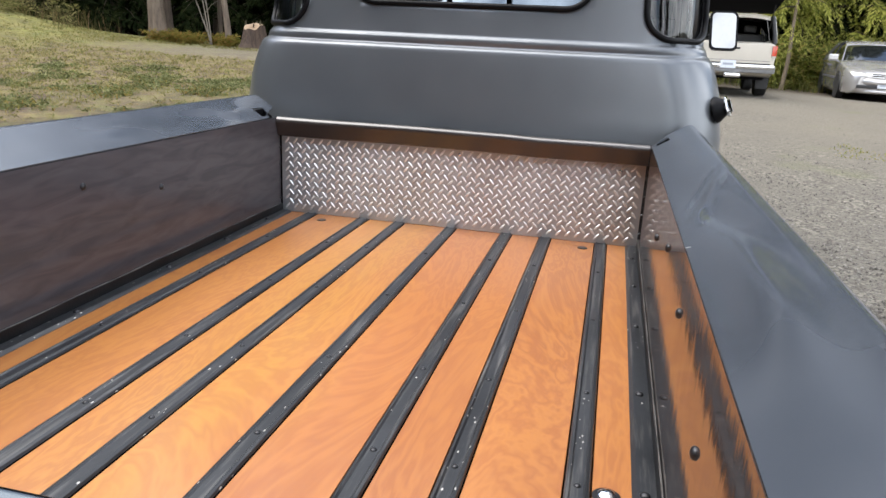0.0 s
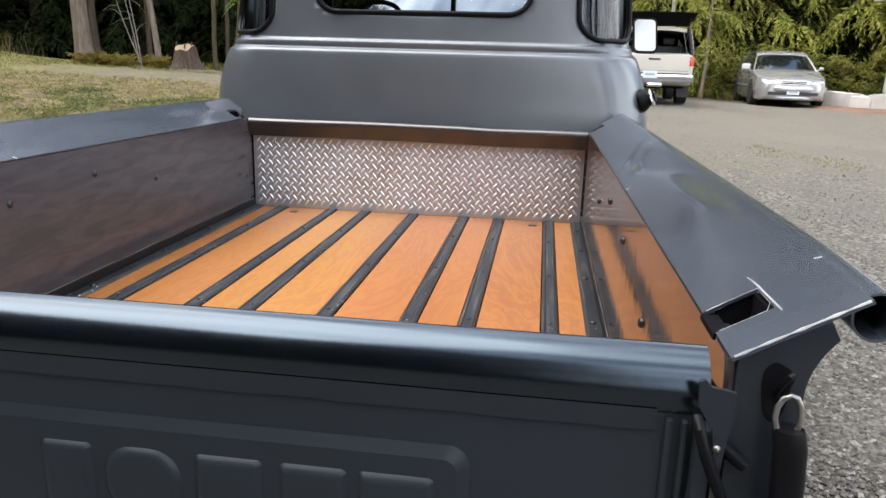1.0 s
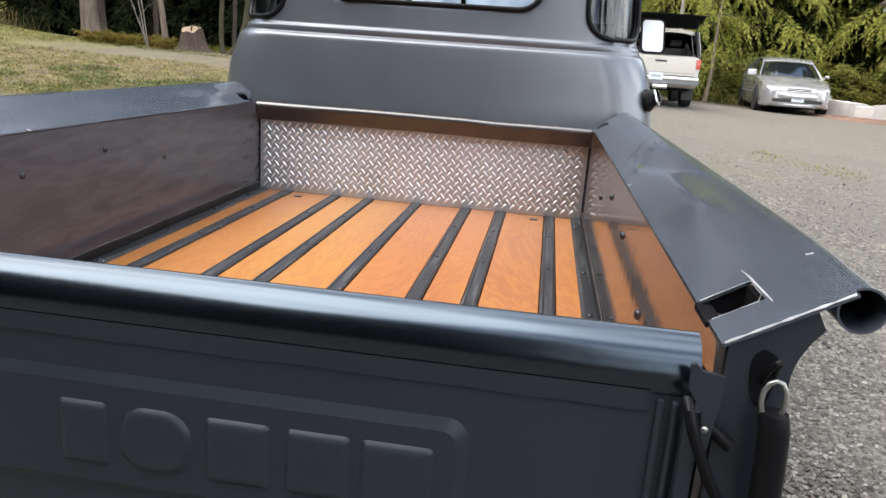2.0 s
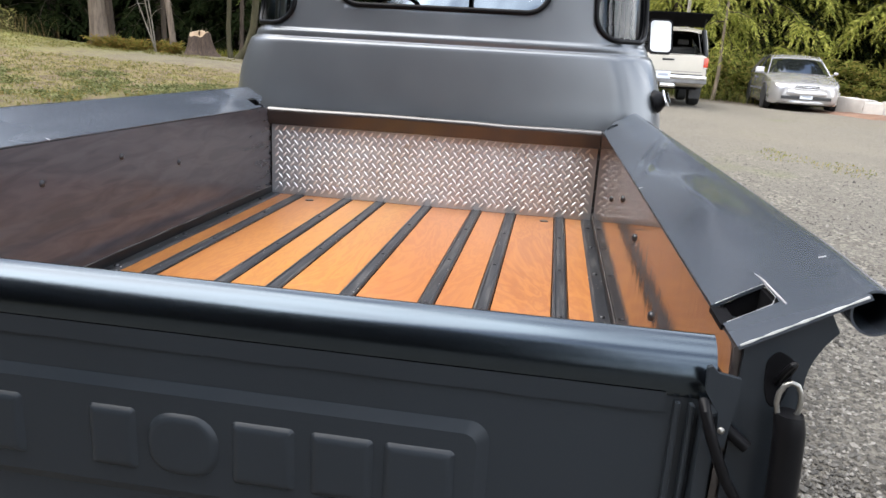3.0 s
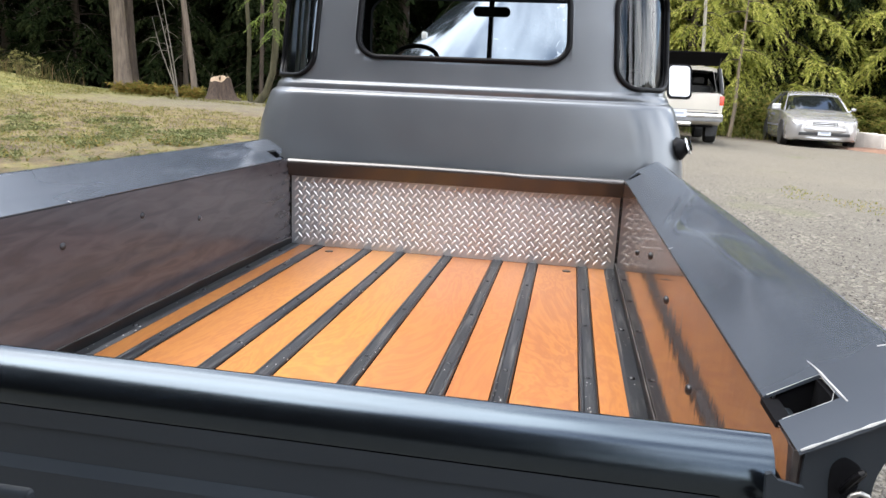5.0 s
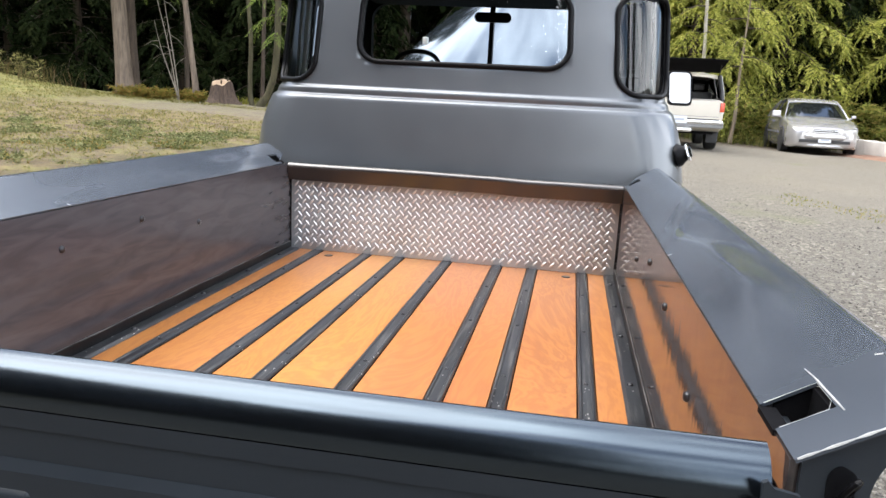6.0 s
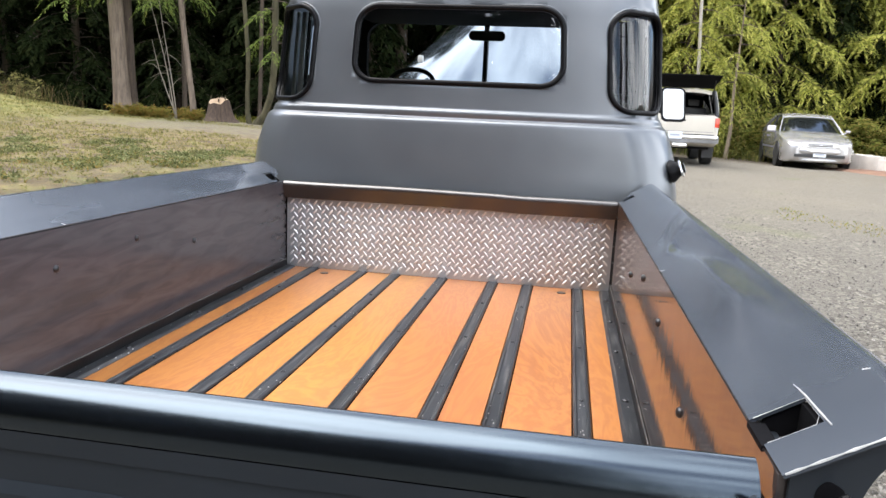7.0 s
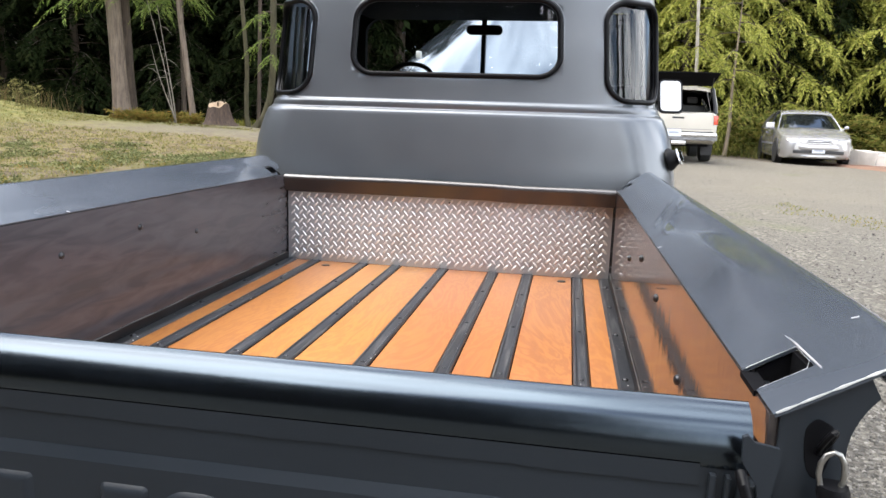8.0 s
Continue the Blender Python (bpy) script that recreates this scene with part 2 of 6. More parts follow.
def ground_mat():
    """Gravel drive passing into dry mown grass, by place and by noise."""
    n = Nodes("gravel_and_grass")
    v = n.coords()
    sep = n.add("SeparateXYZ")
    n.link(v, sep.inputs[0])
    vo = n.add("TexVoronoi", Scale=38.0)
    n.link(v, vo.inputs["Vector"])
    vo2 = n.add("TexVoronoi", Scale=95.0)
    n.link(v, vo2.inputs["Vector"])
    big, mid, fine = n.noise(v, 0.35, 4), n.noise(v, 1.7, 5), n.noise(v, 34.0, 4, 0.7)
    stone = n.ramp(vo.outputs["Color"], [(0.0, (0.022, 0.020, 0.017)), (0.5, (0.078, 0.070, 0.057)), (1.0, (0.27, 0.25, 0.21))])
    grit = n.ramp(vo2.outputs["Color"], [(0.0, (0.036, 0.033, 0.028)), (1.0, (0.15, 0.137, 0.115))])
    gravel = n.mix(n.ramp(mid, [(0.35, (0, 0, 0)), (0.65, (1, 1, 1))]), stone, grit)
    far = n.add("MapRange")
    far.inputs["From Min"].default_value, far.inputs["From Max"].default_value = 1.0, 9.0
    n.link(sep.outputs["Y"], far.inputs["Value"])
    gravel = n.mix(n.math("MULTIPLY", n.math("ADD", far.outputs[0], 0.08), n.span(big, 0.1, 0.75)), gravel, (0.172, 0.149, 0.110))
    dry = n.ramp(fine, [(0.25, (0.060, 0.046, 0.022)), (0.5, (0.180, 0.138, 0.048)), (0.75, (0.26, 0.20, 0.085))])
    green = n.ramp(fine, [(0.25, (0.030, 0.034, 0.010)), (0.7, (0.150, 0.175, 0.036))])
    soil = n.ramp(fine, [(0.3, (0.045, 0.028, 0.019)), (0.7, (0.165, 0.108, 0.080))])
    grass = n.mix(n.ramp(mid, [(0.38, (0, 0, 0)), (0.60, (1, 1, 1))]), dry, green)
    grass = n.mix(n.ramp(n.noise(v, 1.3, 6, 0.65), [(0.50, (0, 0, 0)), (0.60, (1, 1, 1))]), grass, soil)
    mott = n.noise(v, 5.5, 7, 0.72)
    grass = n.mix(n.ramp(mott, [(0.36, (0.85, 0.85, 0.85)), (0.56, (0, 0, 0))]), grass, (0.030, 0.026, 0.012))
    grass = n.mix(n.ramp(mott, [(0.55, (0, 0, 0)), (0.72, (0.6, 0.6, 0.6))]), grass, (0.30, 0.25, 0.095))
    # sunny yellow-green on the far bank, bare reddish soil and straw half way, clover close to the drive
    away = n.math("ADD", n.math("SUBTRACT", sep.outputs["Y"], sep.outputs["X"]), n.math("MULTIPLY", n.math("SUBTRACT", n.noise(v, 0.7, 5, 0.62), 0.5), 16.0))
    sunny = n.add("MapRange")
    sunny.inputs["From Min"].default_value, sunny.inputs["From Max"].default_value = 22.0, 29.0
    n.link(away, sunny.inputs["Value"])
    near = n.add("MapRange")
    near.inputs["From Min"].default_value, near.inputs["From Max"].default_value = 9.5, 15.0
    near.inputs["To Min"].default_value, near.inputs["To Max"].default_value = 1.0, 0.0
    n.link(away, near.inputs["Value"])
    bare = n.ramp(n.noise(v, 3.2, 7, 0.7), [(0.34, (0.050, 0.034, 0.022)), (0.47, (0.125, 0.085, 0.050)), (0.56, (0.19, 0.155, 0.058)), (0.68, (0.155, 0.165, 0.042))])
    clover = n.ramp(n.noise(v, 4.4, 7, 0.72), [(0.42, (0.040, 0.025, 0.018)), (0.49, (0.075, 0.052, 0.032)), (0.57, (0.085, 0.085, 0.033)), (0.72, (0.17, 0.14, 0.075))])
    lush = n.ramp(n.noise(v, 2.2, 7, 0.7), [(0.34, (0.10, 0.085, 0.030)), (0.48, (0.18, 0.185, 0.045)), (0.58, (0.26, 0.245, 0.065)), (0.70, (0.31, 0.25, 0.10))])
    grass = n.mix(n.math("MULTIPLY", n.math("SUBTRACT", 1.0, n.math("MAXIMUM", sunny.outputs[0], near.outputs[0])), 0.85), grass, bare)
    grass = n.mix(n.math("MULTIPLY", near.outputs[0], 0.85), grass, clover)
    grass = n.mix(n.math("MULTIPLY", sunny.outputs[0], 0.75), grass, lush)
    edge = n.math("ADD", sep.outputs["X"], n.math("MULTIPLY", n.math("SUBTRACT", mid, 0.5), 3.0))
    mr = n.add("MapRange")
    mr.inputs["From Min"].default_value, mr.inputs["From Max"].default_value = -3.4, -2.2
    mr.inputs["To Min"].default_value, mr.inputs["To Max"].default_value = 1.0, 0.0
    n.link(edge, mr.inputs["Value"])
    track = n.add("MapRange")
    track.inputs["From Min"].default_value, track.inputs["From Max"].default_value = 12.3, 13.6
    n.link(n.math("ADD", sep.outputs["Y"], n.math("MULTIPLY", sep.outputs["X"], -0.06)), track.inputs["Value"])
    lane = n.math("MULTIPLY", mr.outputs[0], n.math("SUBTRACT", 1.0, n.math("MULTIPLY", n.math("MULTIPLY", track.outputs[0], n.span(n.math("MULTIPLY", n.math("ADD", sep.outputs["X"], 12.0), 0.4), 0.0, 1.0)), 0.6)))
    tuft = n.math("MULTIPLY", n.ramp(n.noise(v, 0.55, 5, 0.6), [(0.60, (0, 0, 0)), (0.72, (1, 1, 1))]), 0.6)
    col = n.mix(tuft, gravel, n.mix(0.3, green, gravel))
    col = n.mix(lane, col, grass)
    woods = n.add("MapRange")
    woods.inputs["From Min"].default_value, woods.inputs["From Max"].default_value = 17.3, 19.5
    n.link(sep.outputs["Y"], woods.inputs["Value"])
    # unseen west slope darkened as well, so the corner window mirrors dark ground
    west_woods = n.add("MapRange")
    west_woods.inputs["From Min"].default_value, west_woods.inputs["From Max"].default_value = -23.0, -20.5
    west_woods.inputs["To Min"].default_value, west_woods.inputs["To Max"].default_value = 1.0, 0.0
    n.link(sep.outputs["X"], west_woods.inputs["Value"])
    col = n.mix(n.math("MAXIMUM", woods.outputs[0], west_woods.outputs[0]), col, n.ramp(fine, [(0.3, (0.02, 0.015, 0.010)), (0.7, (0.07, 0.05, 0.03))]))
    nor = n.bump(vo.outputs["Distance"], 0.7, 0.012)
    nor = n.bump(vo2.outputs["Distance"], 0.5, 0.005, nor)
    nor = n.bump(fine, 0.5, 0.02, nor)
    nor = n.bump(mott, 0.5, 0.06, nor)
    return n.done(col, 0.92, 0.0, nor)


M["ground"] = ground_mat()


def leaf_mat(name, dark, lite, warm, clear=0.35, gloss=0.15):
    n = Nodes(name)
    geo = n.add("NewGeometry")
    v = n.coords()
    big = n.noise(v, 0.8, 3)
    col = n.ramp(geo.outputs["Random Per Island"], [(0.0, dark), (0.6, lite), (1.0, warm)])
    col = n.mix(n.span(big, 0.0, 0.35), col, dark)
    n.done(col, 0.8, 0.0, Specular_IOR_Level=gloss)
    tl = n.add("BsdfTranslucent")
    n.link(col, tl.inputs["Color"])
    mx = n.add("MixShader", Fac=clear)
    n.link(n.b.outputs[0], mx.inputs[1])
    n.link(tl.outputs[0], mx.inputs[2])
    n.link(mx.outputs[0], n.out.inputs["Surface"])
    return n.mat


# needle colours carry the light: hemlocks and edge sprays sunlit, deep firs shaded
M["needles"] = leaf_mat("hemlock_needles", (0.115, 0.135, 0.030), (0.40, 0.415, 0.080), (0.65, 0.60, 0.17), 0.52)
M["needles_shaded"] = leaf_mat("shaded_fir_needles", (0.006, 0.010, 0.0035), (0.012, 0.018, 0.006), (0.022, 0.027, 0.009), 0.15, 0.02)
M["needles_green"] = leaf_mat("fir_green_sunlit", (0.075, 0.11, 0.025), (0.17, 0.24, 0.055), (0.30, 0.34, 0.09), 0.45)
M["grass"] = leaf_mat("dry_grass", (0.11, 0.12, 0.034), (0.22, 0.205, 0.070), (0.33, 0.275, 0.125), 0.4)
M["fern"] = leaf_mat("fern_green", (0.11, 0.125, 0.022), (0.24, 0.25, 0.045), (0.36, 0.25, 0.08), 0.4)

M["weed"] = leaf_mat("coarse_weeds", (0.05, 0.045, 0.018), (0.13, 0.125, 0.045), (0.24, 0.15, 0.085), 0.3)
M["weed_pale"] = leaf_mat("pale_crest_weeds", (0.10, 0.10, 0.035), (0.26, 0.25, 0.09), (0.40, 0.33, 0.17), 0.4)
M["rust"] = leaf_mat("rusty_ferns", (0.10, 0.10, 0.022), (0.27, 0.23, 0.05), (0.36, 0.17, 0.06), 0.4)
M["turf"] = leaf_mat("mixed_turf", (0.07, 0.075, 0.022), (0.19, 0.175, 0.052), (0.30, 0.24, 0.10), 0.35)
M["clover"] = leaf_mat("clover_green", (0.065, 0.075, 0.030), (0.15, 0.17, 0.062), (0.30, 0.29, 0.15), 0.35)
M["brush"] = leaf_mat("shaded_brush", (0.08, 0.095, 0.022), (0.27, 0.29, 0.065), (0.40, 0.30, 0.10), 0.45)
M["shrub"] = leaf_mat("shade_green", (0.05, 0.06, 0.016), (0.13, 0.145, 0.035), (0.22, 0.18, 0.06), 0.35)


def bark_mat(name, dark, lite, scale=1.0):
    n = Nodes(name)
    v = n.coords((7 * scale, 7 * scale, 0.9 * scale))
    ridge, fine = n.noise(v, 2.2, 6, 0.65, 0.6), n.noise(v, 9.0, 3)
    col = n.mix(n.span(fine, 0, 0.5), n.ramp(ridge, [(0.32, dark), (0.68, lite)]), tuple(c * 0.6 for c in lite))
    return n.done(col, 0.9, 0.0, n.bump(ridge, 0.8, 0.03))


M["bark"] = bark_mat("grey_bark", (0.078, 0.056, 0.041), (0.255, 0.198, 0.150))
M["bark_dark"] = bark_mat("dark_bark", (0.024, 0.017, 0.012), (0.095, 0.068, 0.048))
M["bark_moss"] = bark_mat("mossy_bark", (0.022, 0.019, 0.010), (0.090, 0.079, 0.038))
M["bark_pale"] = bark_mat("tan_bark", (0.10, 0.075, 0.05), (0.28, 0.22, 0.15))
M["birch"] = bark_mat("pale_birch_bark", (0.24, 0.21, 0.17), (0.55, 0.50, 0.43), 2.0)
M["bark_stump"] = bark_mat("stump_bark", (0.022, 0.014, 0.010), (0.105, 0.070, 0.050), 1.6)
M["deadwood"] = bark_mat("bleached_deadwood", (0.13, 0.11, 0.09), (0.30, 0.26, 0.21), 3.0)
M["cut"] = surface("fresh_cut_wood", (0.36, 0.26, 0.17), 0.75, 0.0, 0.2, 6.0, 60.0, 0.3, 0.003)
M["silver"] = surface("silver_car_paint", (0.48, 0.47, 0.465), 0.22, 0.55, 0.06, 2.0, 300.0, 0.03, 0.0004, Coat_Weight=0.8, Coat_Roughness=0.06)
M["champagne"] = surface("champagne_car_paint", (0.53, 0.49, 0.42), 0.30, 0.3, 0.07, 2.0, 300.0, 0.03, 0.0004, Coat_Weight=0.6, Coat_Roughness=0.08)
M["tyre"] = surface("tyre_rubber", (0.018, 0.018, 0.018), 0.85, 0.0, 0.3, 20.0, 90.0, 0.3, 0.002)
M["alloy"] = surface("alloy_wheel", (0.72, 0.72, 0.71), 0.4, 0.1, 0.1, 10.0, 90.0, 0.1, 0.001)
M["lamp_red"] = surface("red_lamp_lens", (0.55, 0.045, 0.015), 0.15, 0.0, 0.2, 30.0, 120.0, 0.2, 0.001, Coat_Weight=0.8)
M["lamp_clear"] = surface("clear_lamp_lens", (0.55, 0.53, 0.45), 0.15, 0.2, 0.2, 30.0, 120.0, 0.2, 0.001, Coat_Weight=1.0)
M["plate"] = surface("pale_number_plate", (0.66, 0.70, 0.75), 0.4, 0.0, 0.08, 20.0, 80.0, 0.05, 0.0005)
M["ink"] = surface("plate_ink", (0.34, 0.37, 0.43), 0.5, 0.0, 0.1, 20.0, 80.0, 0.05, 0.0005)
M["trim"] = surface("black_trim", (0.02, 0.02, 0.021), 0.5, 0.0, 0.2, 10.0, 90.0, 0.1, 0.001)
M["grey_trim"] = surface("grey_bumper_trim", (0.20, 0.20, 0.20), 0.5, 0.1, 0.15, 10.0, 90.0, 0.1, 0.001)
M["concrete"] = surface("pale_concrete", (0.52, 0.49, 0.45), 0.9, 0.0, 0.16, 2.5, 50.0, 0.4, 0.006)
M["white_wall"] = surface("white_painted_siding", (0.78, 0.77, 0.73), 0.6, 0.0, 0.06, 1.5, 60.0, 0.15, 0.002)
M["earth"] = surface("red_bark_mulch", (0.185, 0.105, 0.070), 0.95, 0.0, 0.4, 2.0, 18.0, 0.8, 0.03)


# ---- mesh helpers ----
def thing(name, label, category, at=(0, 0, 0), turn=0.0, group="", kind=""):
    ob = new(name)
    ob.empty_display_size = 0.1
    ob.matrix_basis = pose(*at, 0, 0, turn)
    return tagged(ob, label, category, group, kind)


def smooth_by_angle(me, degrees=38):
    me.set_sharp_from_angle(angle=radians(degrees))


def part(name, bm, material, parent=None, label="", smooth=True, angle=38):
    """Links a bmesh as one mesh object under a thing or a part."""
    bmesh.ops.recalc_face_normals(bm, faces=bm.faces)
    me = bpy.data.meshes.new(name)
    bm.to_mesh(me)
    bm.free()
    me.materials.append(M[material])
    if smooth:
        me.polygons.foreach_set("use_smooth", [True] * len(me.polygons))
        smooth_by_angle(me, angle)
    ob = new(name, me)
    if smooth and len(me.polygons) < 4000:
        # broad faces stay flat up to their rounded edges
        wn = ob.modifiers.new("weighted", "WEIGHTED_NORMAL")
        wn.keep_sharp, wn.mode = True, "FACE_AREA"
    if parent is not None:
        ob.parent = parent
    return tagged(ob, label)


def raw(name, verts, faces, material, parent=None, label="", smooth=False):
    me = bpy.data.meshes.new(name)
    me.from_pydata([tuple(v) for v in verts] if not isinstance(verts, np.ndarray) else verts.tolist(), [], faces if isinstance(faces, list) else faces.tolist())
    me.materials.append(M[material])
    if smooth:
        me.polygons.foreach_set("use_smooth", [True] * len(me.polygons))
    me.update()
    ob = new(name, me)
    if parent is not None:
        ob.parent = parent
    return tagged(ob, label)


def box(bm, x0, x1, y0, y1, z0, z1, bevel=0.0, m=None):
    """A box into bm, with rounded edges where bevel is given."""
    b = bmesh.new()
    bmesh.ops.create_cube(b, size=1)
    for v in b.verts:
        v.co = Vector(((x0 + x1) / 2 + v.co.x * (x1 - x0), (y0 + y1) / 2 + v.co.y * (y1 - y0), (z0 + z1) / 2 + v.co.z * (z1 - z0)))
    if bevel:
        bmesh.ops.bevel(b, geom=b.edges, offset=bevel, segments=2, profile=0.6, affect="EDGES")
    return join(bm, b, m)


def join(bm, b, m=None):
    if m is not None:
        b.transform(m)
    me = bpy.data.meshes.new("tmp")
    b.to_mesh(me)
    b.free()
    bm.from_mesh(me)
    bpy.data.meshes.remove(me)
    return bm


def tube(bm, pts, r, n=12, closed=False, caps=True):
    """A round bar along pts; r is one radius or one for each point."""
    pts = [Vector(p) for p in pts]
    rs = [float(q) for q in r] if isinstance(r, (list, tuple)) else [float(r)] * len(pts)
    rings, side = [], None
    for i, p in enumerate(pts):
        a = pts[i - 1] if (i or closed) else p
        b = pts[(i + 1) % len(pts)] if (i < len(pts) - 1 or closed) else p
        d = (b - a).normalized()
        if side is None:
            side = d.orthogonal().normalized()
        side = (side - d * side.dot(d)).normalized()
        up = d.cross(side)
        rings.append([bm.verts.new(p + rs[i] * (math.cos(k * math.tau / n) * side + math.sin(k * math.tau / n) * up)) for k in range(n)])
    for a, b in zip(rings, rings[1:] + (rings[:1] if closed else [])):
        for k in range(n):
            bm.faces.new((a[k], a[(k + 1) % n], b[(k + 1) % n], b[k]))
    if caps and not closed:
        bm.faces.new(rings[0])
        bm.faces.new(rings[-1][::-1])
    return bm


def lathe(bm, prof, at, axis, n=20):
    """Turns (along, radius) pairs round an axis that starts at a place."""
    axis = Vector(axis).normalized()
    side = axis.orthogonal().normalized()
    up = axis.cross(side)
    rings = [[bm.verts.new(Vector(at) + axis * a + max(r, 1e-4) * (math.cos(k * math.tau / n) * side + math.sin(k * math.tau / n) * up)) for k in range(n)] for a, r in prof]
    for a, b in zip(rings, rings[1:]):
        for k in range(n):
            bm.faces.new((a[k], a[(k + 1) % n], b[(k + 1) % n], b[k]))
    bm.faces.new(rings[0])
    bm.faces.new(rings[-1][::-1])
    return bm


def loft(bm, rows, closed=False, caps=False):
    """A skin over rows of points, all of one length."""
    grid = [[bm.verts.new(p) for p in row] for row in rows]
    for a, b in zip(grid, grid[1:]):
        n = len(a)
        for k in range(n if closed else n - 1):
            bm.faces.new((a[k], a[(k + 1) % n], b[(k + 1) % n], b[k]))
    if caps:
        bm.faces.new(grid[0])
        bm.faces.new(grid[-1][::-1])
    return bm


def sweep_y(bm, prof, y0, y1, steps=1, wave=None, closed=True):
    """A profile of (x, z) pairs drawn out along y."""
    rows = []
    for i in range(steps + 1):
        y = y0 + (y1 - y0) * i / steps
        dx, dz = wave(y) if wave else (0, 0)
        rows.append([(x + dx, y, z + dz) for x, z in prof])
    return loft(bm, rows, closed=closed, caps=closed)


def sweep_x(bm, prof, x0, x1, steps=1, wave=None):
    rows = []
    for i in range(steps + 1):
        x = x0 + (x1 - x0) * i / steps
        dz = wave(x) if wave else 0
        rows.append([(x, y, z + dz) for y, z in prof])
    return loft(bm, rows, closed=True, caps=True)


def rounded(u0, u1, v0, v1, ru, rv, n=7):
    """A closed loop round a rectangle with rounded corners."""
    out = []
    for cu, cv, a0 in ((u1 - ru, v1 - rv, 0), (u0 + ru, v1 - rv, 90), (u0 + ru, v0 + rv, 180), (u1 - ru, v0 + rv, 270)):
        for k in range(n + 1):
            a = radians(a0 + 90 * k / n)
            out.append((cu + ru * math.cos(a), cv + rv * math.sin(a)))
    return out


def inside(p, loop):
    c, j = False, len(loop) - 1
    for i in range(len(loop)):
        (xi, yi), (xj, yj) = loop[i], loop[j]
        if (yi > p[1]) != (yj > p[1]) and p[0] < (xj - xi) * (p[1] - yi) / (yj - yi) + xi:
            c = not c
        j = i
    return c


def arc(cx, cz, r, a0, a1, n):
    return [(cx + r * math.cos(radians(a0 + (a1 - a0) * k / n)), cz + r * math.sin(radians(a0 + (a1 - a0) * k / n))) for k in range(n + 1)]


def smoothstep(a, b, x):
    t = min(1.0, max(0.0, (x - a) / (b - a)))
    return t * t * (3 - 2 * t)


# ---- ground ----
def ground_z(x, y):
    """Height of the ground: the drive climbs gently ahead, with a grassy bank to the west."""
    z = 0.0240 * min(max(y + 1.0, 0.0), 16.5)
    z -= 0.10 * smoothstep(3.0, 7.0, x) * smoothstep(6.0, 16.0, y)
    z += 0.34 * smoothstep(-2.0, -9.0, x) * smoothstep(2.0, 15.0, y)
    z += 1.10 * math.exp(-(((x + 18.0) / 3.9) ** 2) - (((y - 13.0) / 4.2) ** 2))
    z += 0.10 * smoothstep(-3.0, -14.0, x) * smoothstep(-8.0, 4.0, y)
    # added hill beyond the woods, filling gaps between trees instead of sky
    far = max(0.0, y - 23.0, -24.0 - x + 0.2 * y)
    z += 0.55 * min(far, 30.0) * min(1.0, far / 6.0)
    z += 0.02 * noise.noise(Vector((x * 0.5, y * 0.5, 0))) + 0.015 * noise.noise(Vector((x * 1.7, y * 1.7, 3)))
    return z


def build_ground():
    def lines(lo, hi, near0, near1, step):
        a = list(np.arange(near0, near1, step))
        out, d, v = [], step, near1
        while v < hi:
            out.append(v)
            d *= 1.35
            v += d
        out.append(hi)
        low, d, v = [], step, near0 - step
        while v > lo:
            low.append(v)
            d *= 1.35
            v -= d
        low.append(lo)
        return sorted(low) + a + out

    xs, ys = lines(-900, 900, -20, 14, 0.4), lines(-900, 900, -4, 24, 0.4)
    verts = [(x, y, ground_z(x, y)) for y in ys for x in xs]
    n = len(xs)
    faces = [(j * n + i, j * n + i + 1, (j + 1) * n + i + 1, (j + 1) * n + i) for j in range(len(ys) - 1) for i in range(n - 1)]
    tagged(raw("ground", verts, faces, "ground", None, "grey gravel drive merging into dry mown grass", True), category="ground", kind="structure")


build_ground()

# ---- pickup truck ----
FLOOR, HALF, REAR, TOP = 0.65, 0.625, -2.0, 0.99
truck = thing("pickup_truck", "old gunmetal grey pickup with varnished wooden bed, raised hood", "pickup truck")

STRIPS = [-0.508, -0.314, -0.182, 0.002, 0.194, 0.325, 0.507]
EDGES = [-0.588] + STRIPS + [0.588]


